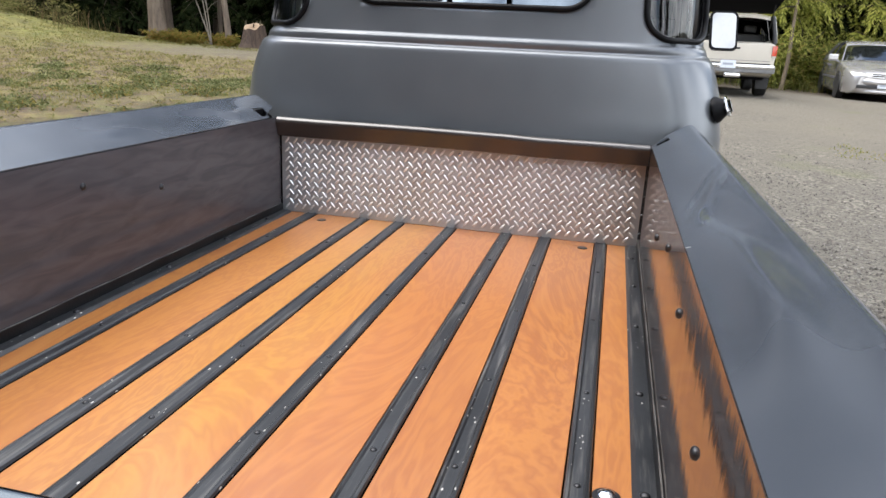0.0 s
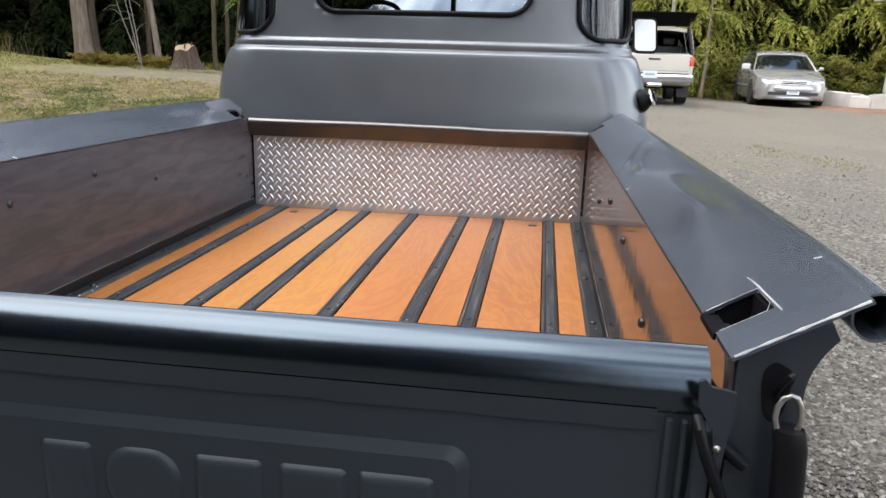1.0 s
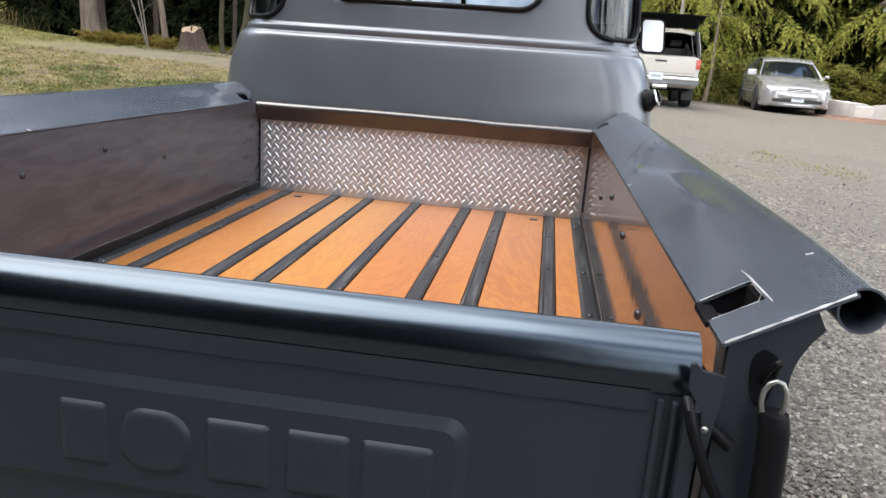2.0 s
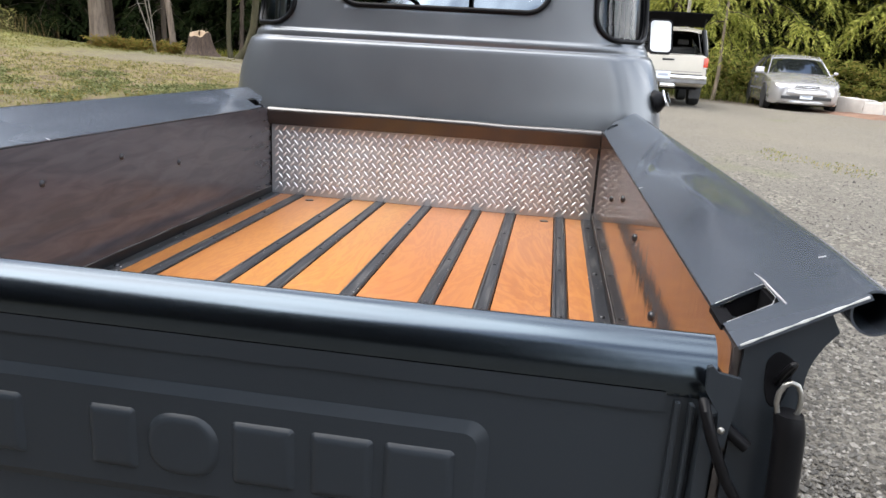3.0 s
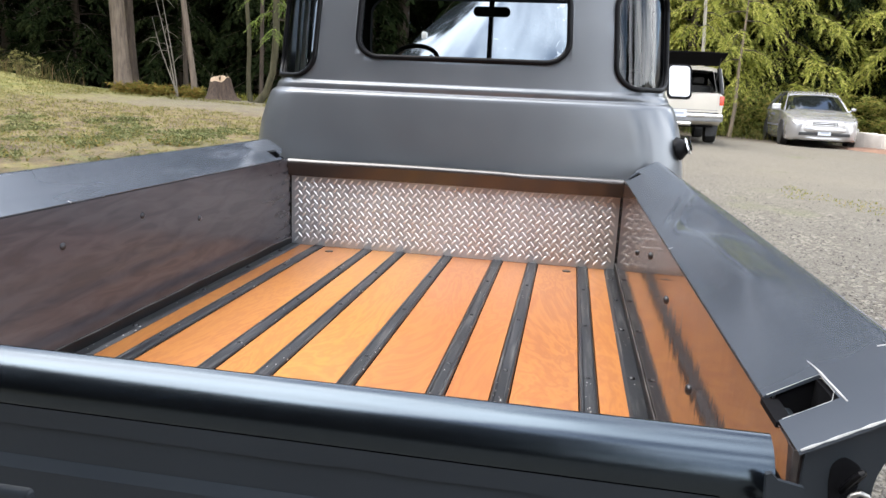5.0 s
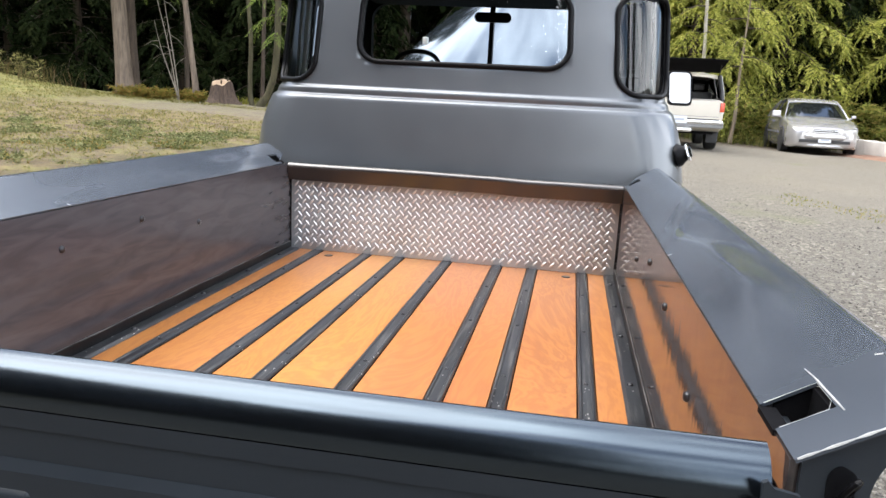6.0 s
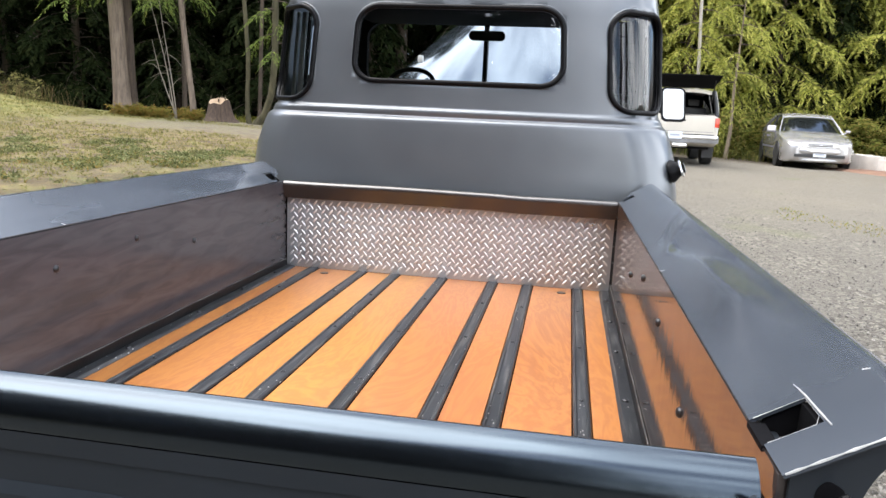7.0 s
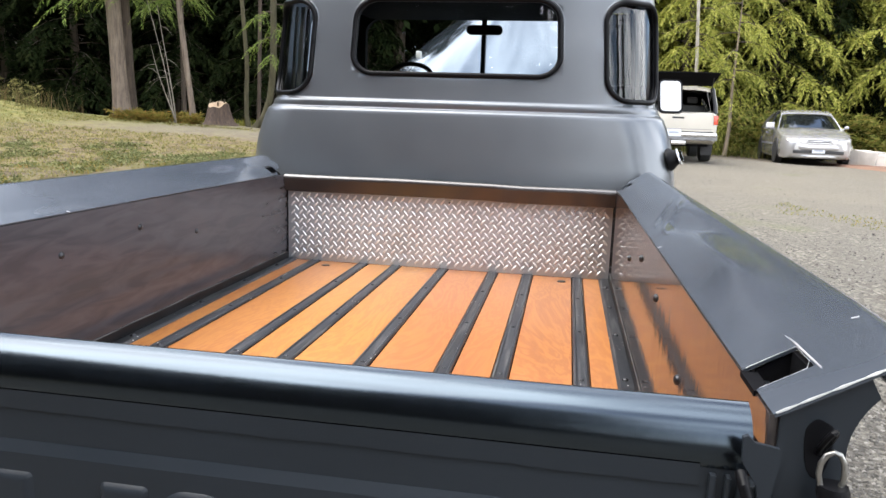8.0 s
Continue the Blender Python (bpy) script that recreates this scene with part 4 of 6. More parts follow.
def cab_back(z):
    return float(np.interp(z, [0.5, 1.0, 1.2, 1.236, 1.244, 1.2495, 1.2535, 1.257, 1.262, 1.274, 1.278, 1.2825, 1.31, 1.5, 1.66, 1.74], [0.045, 0.040, 0.049, 0.053, 0.058, 0.0675, 0.071, 0.070, 0.068, 0.068, 0.0715, 0.080, 0.083, 0.096, 0.112, 0.130]))


CORNER, FRONT = 0.20, 1.02


def cab_point(u, z, push=0.0):
    """u: 0 to 1 half the back, 1 to 2 the corner, 2 to 3 the side; push moves it out."""
    s, u = (1 if u >= 0 else -1), abs(u)
    w, yb = cab_half(z), cab_back(z)
    if u <= 1:
        x = u * (w - CORNER)
        p, nrm = Vector((x, yb + 0.018 * u * u, z)), Vector((0, -1, 0))
    elif u <= 2:
        a = (u - 1) * math.pi / 2
        c = Vector((w - CORNER, yb + 0.018 + CORNER, z))
        nrm = Vector((math.sin(a), -math.cos(a), 0))
        p = c + CORNER * nrm
    else:
        y0 = yb + 0.018 + CORNER
        p, nrm = Vector((w, y0 + (u - 2) * (FRONT - y0), z)), Vector((1, 0, 0))
    p = p + nrm * push
    return Vector((s * p.x, p.y, p.z))


US = 0.45
REAR_WIN = rounded(-0.71 * US, 0.71 * US, 1.380, 1.657, 0.070, 0.075, 10)
QUARTER = {s: [(s * p, q) for p, q in rounded(1.02 * US, 1.88 * US, 1.300, 1.655, 0.125, 0.080, 10)] for s in (-1, 1)}
DOOR_WIN = {s: [(s * p, q) for p, q in rounded(2.30 * US, 2.93 * US, 1.30, 1.645, 0.03, 0.04)] for s in (-1, 1)}


def patch_mesh(bm, loops, u0, u1, z0, z1, step_u, zs, push=0.0, keep="outside"):
    """Triangles over the (u, z) rectangle, with the loops as holes, or over one loop's inside."""
    from mathutils.geometry import delaunay_2d_cdt
    pts, edges = [], []
    for loop in loops:
        b = len(pts)
        pts += [Vector(p) for p in loop]
        edges += [(b + k, b + (k + 1) % len(loop)) for k in range(len(loop))]
    for z in zs:
        for u in np.linspace(u0, u1, max(2, int((u1 - u0) / step_u) + 1)):
            p = (float(u), z)
            near = any(min((p[0] - q[0]) ** 2 + (p[1] - q[1]) ** 2 for q in loop) < 0.006 ** 2 for loop in loops)
            if not near:
                pts.append(Vector(p))
    vs, _, fs, *_ = delaunay_2d_cdt(pts, edges, [], 0, 1e-6)
    made = [bm.verts.new(cab_point(v.x / US, v.y, push)) for v in vs]
    for f in fs:
        c = sum((vs[i] for i in f), Vector((0, 0))) / len(f)
        hit = any(inside((c.x, c.y), loop) for loop in loops)
        if hit == (keep == "inside"):
            try:
                bm.faces.new([made[i] for i in f])
            except ValueError:
                pass
    loose = [v for v in bm.verts if not v.link_faces]
    bmesh.ops.delete(bm, geom=loose, context="VERTS")
    return bm


def build_cab():
    zs = [0.5, 0.7, 0.9, 1.0, 1.06, 1.12, 1.17, 1.21, 1.225, 1.236, 1.240, 1.244, 1.247, 1.2495, 1.2535, 1.257, 1.262, 1.268, 1.274, 1.278, 1.2825, 1.29, 1.31] + list(np.arange(1.335, 1.735, 0.025)) + [1.74]
    loops = [REAR_WIN] + list(QUARTER.values()) + list(DOOR_WIN.values())
    bm = patch_mesh(bmesh.new(), loops, -3 * US, 3 * US, 0.5, 1.74, 0.03, zs)
    cab = part("cab", bm, "paint_cab", truck, "rounded gunmetal grey cab", angle=60)
    sol = cab.modifiers.new("thickness", "SOLIDIFY")
    sol.thickness, sol.offset = 0.022, -1
    # roof dome
    rows = []
    us = sorted(set(list(np.linspace(-3, -2, 5)) + list(np.linspace(-2, -1, 9)) + list(np.linspace(-1, 1, 9)) + list(np.linspace(1, 2, 9)) + list(np.linspace(2, 3, 5))))
    for k in range(10):
        a = k / 9 * math.pi / 2
        row = []
        for u in us:
            p = cab_point(u, 1.74)
            c = Vector((0, 0.58, 0))
            f = 1 - 0.26 * (1 - math.cos(a)) - (0.70 if k == 9 else 0.0)
            row.append((c.x + (p.x - c.x) * f, c.y + (p.y - c.y) * f, 1.74 + 0.115 * math.sin(a)))
        rows.append(row)
    bm = loft(bmesh.new(), rows, closed=True)
    part("roof", bm, "paint_cab", cab, "domed steel roof", angle=60)
    part("headliner", box(bmesh.new(), -0.58, 0.58, 0.30, 0.99, 1.700, 1.715), "inside", cab, "dark cab lining")
    # rear window, quarter windows, door windows
    for name, loop, label in (("rear_window", REAR_WIN, "small rear window in black rubber"), ("quarter_window", QUARTER[-1], "curved corner window in black rubber"), ("quarter_window", QUARTER[1], "curved corner window in black rubber"),
                              ("door_window", DOOR_WIN[-1], ""), ("door_window", DOOR_WIN[1], "")):
        ring = [cab_point(u / US, z, 0.002) for u, z in loop]
        win = part(name, tube(bmesh.new(), ring, 0.0098, 12, True), "gasket", cab, label)
        n = len(loop)
        cu, cz = sum(p[0] for p in loop) / n, sum(p[1] for p in loop) / n
        lip = [cab_point((cu + (u - cu) * 0.982) / US, cz + (z - cz) * 0.975, -0.008) for u, z in loop]
        rim = []
        for k, (u, z) in enumerate(loop):
            along = cab_point(loop[(k + 1) % n][0] / US, loop[(k + 1) % n][1]) - cab_point(loop[k - 1][0] / US, loop[k - 1][1])
            out = cab_point(u / US, z, 0.01) - cab_point(u / US, z)
            rim.append(cab_point(u / US, z, -0.0015) + along.cross(out).normalized() * (0.0125 if loop[0][0] > loop[n // 2][0] else -0.0125))
        part("pressed_lip", tube(bmesh.new(), rim, 0.0030, 8, True), "paint_cab", win, "pressed steel lip round the window")
        part("gasket", tube(bmesh.new(), lip, 0.0042, 10, True), "gasket", win)
        us0 = [p[0] for p in loop]
        bm = patch_mesh(bmesh.new(), [loop], min(us0), max(us0), 1.3, 1.65, 0.009, [1.33, 1.40, 1.47, 1.54, 1.61], -0.012, "inside")
        part("pane", bm, "glass", win, "clear glass")
    # front wall with split windscreen, dash and cowl
    bm = bmesh.new()
    outer, inner_edge = rounded(-0.765, 0.765, 0.60, 1.735, 0.02, 0.02), rounded(-0.608, 0.608, 1.395, 1.704, 0.085, 0.075)
    loft(bm, [[(x, y, z) for x, z in loop] for loop, y in ((outer, FRONT + 0.03), (outer, FRONT - 0.01), (inner_edge, FRONT - 0.01), (inner_edge, FRONT + 0.03), (outer, FRONT + 0.03))], closed=True)
    part("windscreen_frame", bm, "inside", cab, "dark inner frame of the windscreen")
    part("centre_post", box(bmesh.new(), -0.011, 0.011, FRONT - 0.03, FRONT + 0.012, 1.40, 1.71, 0.003), "rubber", cab, "windscreen centre post")
    part("dashboard", box(bmesh.new(), -0.74, 0.74, 0.82, FRONT, 1.18, 1.395, 0.03), "inside", cab, "dark dashboard")
    part("cab_floor", box(bmesh.new(), -0.76, 0.76, 0.1, FRONT, 0.55, 0.6), "inside", cab)
    part("bench_seat", box(bmesh.new(), -0.68, 0.68, 0.14, 0.30, 0.7, 1.30, 0.05), "inside", cab, "dark bench seat back")
    for s in (-1, 1):
        # white colour on these posts imitates the bright glint of the metal frame
        for name, label, inset, wide_by in (("door_frame_post", "door frame post, white standing in for its bright glint", 0.064, 0.016), ("door_edge", "door edge, white standing in for its bright glint", 0.038, 0.010)):
            bm = bmesh.new()
            loft(bm, [[(s * (cab_half(z) - inset + p), 0.315 + q, z) for p, q in ((-wide_by / 2, 0), (wide_by / 2, 0), (wide_by / 2, 0.02), (-wide_by / 2, 0.02))] for z in np.linspace(1.285, 1.655, 9)], closed=True, caps=True)
            part(name, bm, "white_wall", cab, label)
        part("door_seal", tube(bmesh.new(), [(s * (cab_half(z) - 0.086), 0.325, z) for z in np.linspace(1.285, 1.655, 9)], 0.008, 8), "rubber", cab, "black door seal")
    # inner mirror and steering wheel
    bm = bmesh.new()
    m = rounded(-0.078, 0.098, 1.622, 1.668, 0.022, 0.022)
    loft(bm, [[(x, 0.93, z) for x, z in m], [(x, 0.95, z) for x, z in m]], closed=True, caps=True)
    inner = part("inner_mirror", bm, "rubber", cab, "black inside mirror")
    part("stem", tube(bmesh.new(), [(0.01, 0.955, 1.645), (0.01, 0.985, 1.70)], 0.006, 8), "rubber", inner)
    c = Vector((-0.312, 0.74, 1.405))
    ring = [c + Matrix.Rotation(radians(-28), 3, "X") @ Vector((0.105 * math.cos(a), 0.0, 0.105 * math.sin(a) * 0.66)) for a in np.linspace(0, math.tau, 41)[:-1]]
    wheel = part("steering_wheel", tube(bmesh.new(), ring, 0.011, 8, True), "rubber", cab, "thin black steering wheel")
    part("spoke", tube(bmesh.new(), [c + Vector((-0.10, 0, 0)), c + Vector((0.10, 0, 0))], 0.008, 8), "rubber", wheel)
    # fuel filler with chrome cap at the corner
    d = Vector((0.88, -0.26, 0.36)).normalized()
    at = Vector((0.818, 0.165, 1.092))
    bm = bmesh.new()
    lathe(bm, [(0, 0.044), (0.012, 0.042), (0.022, 0.034), (0.034, 0.027), (0.040, 0.027)], at, d, 20)
    neck = part("filler_neck", bm, "rubber", cab, "black rubber fuel filler neck")
    bm = bmesh.new()
    lathe(bm, [(0, 0.026), (0.002, 0.033), (0.006, 0.034), (0.009, 0.030), (0.010, 0.010)], at + d * 0.036, d, 24)
    box(bm, -0.004, 0.004, -0.020, 0.020, 0.0, 0.010, 0.002, Matrix.Translation(at + d * 0.044) @ d.to_track_quat("Z", "Y").to_matrix().to_4x4())
    part("filler_cap", bm, "chrome", neck, "chrome fuel cap")
    # door mirrors on arms
    for s, x0 in ((1, 0.893), (-1, -1.010)):
        bm = bmesh.new()
        m = rounded(x0 - 0.002, x0 + 0.119, 1.280, 1.458, 0.024, 0.024)
        mi = rounded(x0 + 0.01, x0 + 0.107, 1.292, 1.446, 0.02, 0.02)
        rot = Matrix.Translation((x0 + 0.058, 1.2835, 1.37)) @ Matrix.Rotation(radians(-16), 4, "X") @ Matrix.Translation((-x0 - 0.058, -1.2835, -1.37))
        loft(bm, [[(x, 1.285, z) for x, z in m], [(x, 1.30, z) for x, z in m], [(x, 1.33, z) for x, z in mi]], closed=True, caps=True)
        flare = Matrix(((1, 0, -0.055 * s, 0.055 * s * 1.37), (0, 1, 0, 0), (0, 0, 1, 0), (0, 0, 0, 1)))
        rot = rot @ flare
        bm.transform(rot)
        mir = part("door_mirror", bm, "rubber", truck, "rectangular door mirror on an arm")
        mg = rounded(x0 + 0.007, x0 + 0.110, 1.289, 1.449, 0.020, 0.020)
        bm = bmesh.new()
        loft(bm, [[rot @ Vector((x, 1.2835, z)) for x, z in mg], [rot @ Vector((x, 1.2815, z)) for x, z in mg]], closed=True, caps=True)
        part("mirror_glass", bm, "mirror", mir, "mirror glass showing pale sky")
        part("arm", tube(bmesh.new(), [(s * 0.93, 1.325, 1.36), (s * 0.86, 1.30, 1.33), (s * 0.77, 1.15, 1.28)], 0.006, 8), "rubber", mir)


def build_front_end():
    """Raised hood beyond the windscreen, wings, wheels and frame under the body."""
    bm = bmesh.new()
    rows = []
    for k in range(15):
        v = k / 14
        w = 0.54 * (1 - (0.80 * v) ** 2.0) + 0.03
        y, z = 1.17 + 1.10 * v, 1.41 + 0.66 * v
        rows.append([(w * q + 0.10 * v, y + 0.10 * abs(q) ** 2.4, z - 0.06 * abs(q) ** 2.2) for q in np.linspace(-1, 1, 21)])
    loft(bm, rows)
    geom = bmesh.ops.extrude_face_region(bm, geom=bm.faces[:])
    for v in geom["geom"]:
        if isinstance(v, bmesh.types.BMVert):
            v.co += Vector((0, 0.014, -0.02))
    hood = part("hood", bm, "paint_hood", truck, "glossy grey hood propped open, reflecting clouds", angle=60)
    bm = box(bmesh.new(), -0.420, -0.392, 1.36, 1.40, 1.540, 1.580, 0.008)
    part("hinge_plate", bm, "white_wall", hood, "small pale plate at the hood's edge")
    # rounded wings, cowl sides, grille shell and the engine between them
    for s in (-1, 1):
        rows = []
        for k in range(13):
            q = k / 12
            y = 1.07 + 1.42 * q
            top = 1.10 + 0.10 * math.sin(math.pi * min(1, q * 1.25)) - 0.42 * max(0, q - 0.72) ** 1.5 * 3
            half = 0.23 - 0.10 * max(0, q - 0.8) * 4
            rows.append([(s * (0.62 + half * math.cos(a)), y, top - 0.16 + 0.16 * math.sin(a)) for a in np.linspace(math.pi, 0, 11)] + [(s * (0.62 + half * 0.98), y, 0.62), (s * (0.62 - half), y, 0.62)])
        part("front_wing", loft(bmesh.new(), rows, closed=True, caps=True), "paint_cab", truck, "rounded grey front wing", angle=50)
        part("cowl_side", box(bmesh.new(), s * 0.40, s * 0.80, 1.05, 1.16, 0.60, 1.24, 0.04), "paint_cab", truck)
    bm = box(bmesh.new(), -0.42, 0.42, 2.36, 2.46, 0.62, 1.12, 0.05)
    grille = part("grille_shell", bm, "paint_cab", truck, "grey grille shell")
    for k in range(5):
        part("grille_bar", tube(bmesh.new(), [(-0.38, 2.47, 0.70 + 0.085 * k), (0, 2.485, 0.70 + 0.085 * k), (0.38, 2.47, 0.70 + 0.085 * k)], 0.018, 8), "chrome", grille)
    part("engine", box(bmesh.new(), -0.26, 0.26, 1.30, 2.20, 0.55, 1.02, 0.06), "under", truck, "dark engine in the open bay")
    part("bay_floor", box(bmesh.new(), -0.42, 0.42, 1.10, 2.38, 0.50, 0.56), "under", truck)
    for s in (-1, 1):
        for y, name in ((-1.05, "rear"), (1.75, "front")):
            bm = bmesh.new()
            lathe(bm, [(0, 0.20), (0.0, 0.32), (0.02, 0.355), (0.15, 0.355), (0.17, 0.32), (0.17, 0.20)], (s * (0.66 if y > 0 else 0.665), y, 0.36 if y < 0 else 0.40), (s, 0, 0), 28)
            whl = part("wheel", bm, "tyre", truck, "black tyre")
            bm = bmesh.new()
            lathe(bm, [(0, 0.20), (0.12, 0.20), (0.14, 0.12), (0.16, 0.05)], (s * (0.66 if y > 0 else 0.665), y, 0.36 if y < 0 else 0.40), (s, 0, 0), 24)
            part("rim", bm, "alloy", whl)
    bm = bmesh.new()
    for s in (-1, 1):
        box(bm, s * 0.36, s * 0.43, -1.95, 2.2, 0.44, 0.58, 0.005)
    part("chassis", bm, "under", truck, "black ladder frame")


M["bead"] = surface("grey_edge_bead", (0.11, 0.105, 0.10), 0.5, 0.0, 0.3, 30.0, 120.0, 0.2, 0.001)
M["angle"] = surface("angle_black", (0.009, 0.0095, 0.0105), 0.34, 0.05, 0.5, 9.0, 140.0, 0.25, 0.001, Specular_IOR_Level=0.25)
# metallic colour carries the blue of the sky mirrored in the hood
M["paint_hood"] = surface("paint_hood", (0.125, 0.155, 0.195), 0.07, 0.9, 0.05, 3.0, 60.0, 0.0, 0.0, Coat_Weight=0.2)
build_bed_floor()
for side in (-1, 1):
    build_bed_side(side)
build_front_panel()
build_tailgate()
build_cab()
build_front_end()


# ---- parked cars ----
def car_section(y, w, zt, zb, crown=0.03, belly=0.02):
    """Half-round section of a car body at one station, from sill over the top to sill."""
    half = [(w - 0.06, zb), (w - 0.01, zb + 0.06), (w + belly * 0.4, zb + (zt - zb) * 0.45), (w, zb + (zt - zb) * 0.66), (w - 0.03, zt - 0.045), (w - 0.10, zt - 0.008), (w * 0.6, zt + crown * 0.5), (w * 0.25, zt + crown)]
    return [(x, y, z) for x, z in half] + [(-x, y, z) for x, z in half[::-1]]


def car_wheel(parent, x, y, r, wide, s, rim_r):
    bm = bmesh.new()
    lathe(bm, [(0, rim_r), (0, r * 0.93), (wide * 0.12, r), (wide * 0.88, r), (wide, r * 0.93), (wide, rim_r)], (x, y, r), (s, 0, 0), 26)
    whl = part("wheel", bm, "tyre", parent, "black tyre on alloy rim")
    bm = bmesh.new()
    lathe(bm, [(wide * 0.2, rim_r), (wide * 0.95, rim_r), (wide * 0.97, rim_r * 0.86), (wide * 0.7, rim_r * 0.8), (wide * 0.85, rim_r * 0.25), (wide * 0.9, rim_r * 0.1)], (x, y, r), (s, 0, 0), 26)
    part("rim", bm, "alloy", whl)
    bm = bmesh.new()
    for k in range(5):
        a = math.tau * k / 5
        c, e = Vector((0, math.cos(a), math.sin(a))), Vector((0, math.cos(a + 0.45), math.sin(a + 0.45)))
        o = Vector((x + s * wide * 0.93, y, r))
        q = [bm.verts.new(o + c * rim_r * 0.35), bm.verts.new(o + c * rim_r * 0.8), bm.verts.new(o + e * rim_r * 0.8), bm.verts.new(o + e * rim_r * 0.35)]
        bm.faces.new(q)
    part("rim_opening", bm, "trim", whl)


def quad_panel(name, corners, material, parent, label="", thick=0.012, steps=6, bulge=0.0):
    """A slightly bowed panel between four corners, with thickness."""
    a, b, c, d = [Vector(p) for p in corners]
    nrm = (b - a).cross(d - a).normalized()
    rows = []
    for j in range(steps + 1):
        v = j / steps
        row = []
        for i in range(steps + 1):
            u = i / steps
            p = (a * (1 - u) + b * u) * (1 - v) + (d * (1 - u) + c * u) * v
            row.append(p + nrm * bulge * (1 - (2 * u - 1) ** 2) * (1 - 0.3 * (2 * v - 1) ** 2))
        rows.append(row)
    bm = bmesh.new()
    loft(bm, rows)
    geom = bmesh.ops.extrude_face_region(bm, geom=bm.faces[:])
    for v in geom["geom"]:
        if isinstance(v, bmesh.types.BMVert):
            v.co -= nrm * thick
    return part(name, bm, material, parent, label, angle=50)


def build_sedan(at, turn):
    """Four-door saloon, nose towards local -y."""
    car = thing("parked_sedan", "silver four-door sedan parked nose out on gravel", "car", at, turn)
    st = [(-2.36, 0.52, 0.60, 0.30), (-2.345, 0.62, 0.635, 0.25), (-2.30, 0.70, 0.67, 0.21), (-2.20, 0.77, 0.715, 0.19), (-2.02, 0.835, 0.775, 0.175), (-1.75, 0.87, 0.835, 0.17), (-1.40, 0.885, 0.895, 0.17), (-1.05, 0.89, 0.95, 0.17), (-0.6, 0.89, 0.965, 0.17), (0.3, 0.89, 0.98, 0.17), (1.2, 0.885, 0.985, 0.17), (1.7, 0.87, 0.97, 0.18), (2.1, 0.82, 0.945, 0.22), (2.3, 0.74, 0.90, 0.28), (2.38, 0.60, 0.80, 0.36)]
    bm = loft(bmesh.new(), [car_section(*s) for s in st], closed=True, caps=True)
    body = part("body", bm, "silver", car, "silver painted body", angle=50)

    # glasshouse: arched sections whose height follows the windscreen, roof and rear screen
    line = [(-1.02, 0.95), (-0.86, 1.05), (-0.66, 1.17), (-0.46, 1.29), (-0.28, 1.385), (-0.10, 1.435), (0.2, 1.46), (0.6, 1.455), (0.9, 1.415), (1.15, 1.33), (1.40, 1.20), (1.64, 1.06), (1.82, 0.955)]

    def wide(z):
        return 0.815 - 0.20 * max(0.0, (z - 0.90) / 0.56) ** 1.15

    def arch(y, z, push=0.0):
        half = [(wide(0.88) + push, 0.88)] + [(wide(0.88 + (z - 0.93) * q) + push, 0.88 + (z - 0.93) * q) for q in (0.5, 0.85)] + [(wide(z) - 0.035 + push, z - 0.022 + push), (wide(z) * 0.72, z + push), (wide(z) * 0.35, z + 0.012 + push)]
        return [(x, y, zz) for x, zz in half] + [(-x, y, zz) for x, zz in half[::-1]]

    glassy = part("glasshouse", loft(bmesh.new(), [arch(y, z) for y, z in line]), "car_glass", car, "dark windows, raked windscreen reflecting sky", angle=40)
    rows = [arch(y, z, 0.008)[3:9] for y, z in [(-0.34, 1.357)] + line[4:9] + [(1.02, 1.378)]]
    bm = loft(bmesh.new(), rows)
    geom = bmesh.ops.extrude_face_region(bm, geom=bm.faces[:])
    for v in geom["geom"]:
        if isinstance(v, bmesh.types.BMVert):
            v.co.z -= 0.02
    part("roof", bm, "silver", car, "smooth silver roof", angle=60)
    for s in (-1, 1):
        edge = [(s * (wide(z) - 0.012), y, z - 0.022) for y, z in line]
        part("windscreen_pillar", tube(bmesh.new(), edge[:5], 0.017, 8), "silver", car)
        part("roof_rail", tube(bmesh.new(), edge[4:9], 0.026, 8), "silver", car)
        part("rear_pillar", tube(bmesh.new(), edge[8:], [0.03, 0.06, 0.075, 0.08, 0.06], 8), "silver", car)
        part("door_pillar", tube(bmesh.new(), [(s * wide(z), 0.34, z) for z in (0.93, 1.1, 1.25, 1.42)], 0.020, 8), "trim", glassy)
        bm = box(bmesh.new(), s * 0.905, s * 1.03, -0.78, -0.68, 0.965, 1.055, 0.042)
        part("door_mirror", bm, "silver", car, "silver door mirror")
        part("mirror_foot", tube(bmesh.new(), [(s * 0.84, -0.72, 0.93), (s * 0.93, -0.72, 0.97)], 0.022, 8), "silver", car)
        lens = [(s * 0.40, -2.372, 0.598), (s * 0.70, -2.283, 0.606), (s * 0.765, -2.175, 0.690), (s * 0.43, -2.340, 0.668)]
        head = quad_panel("headlight", lens[::s], "lamp_clear", car, "clear wrap-round headlight", 0.06, 5, 0.012)
        part("lens_edge", tube(bmesh.new(), lens, 0.010, 6, True), "grey_trim", head)
        for y in (-1.42, 1.30):
            bm = bmesh.new()
            lathe(bm, [(0, 0.355), (0.008, 0.352)], (s * 0.888, y, 0.335), (s, 0, 0), 26)
            part("wheel_arch", bm, "trim", car)
            car_wheel(car, s * 0.715, y, 0.315, 0.19, s, 0.240)
        part("side_moulding", box(bmesh.new(), s * 0.888, s * 0.906, -0.98, 0.95, 0.50, 0.55, 0.006), "grey_trim", car)
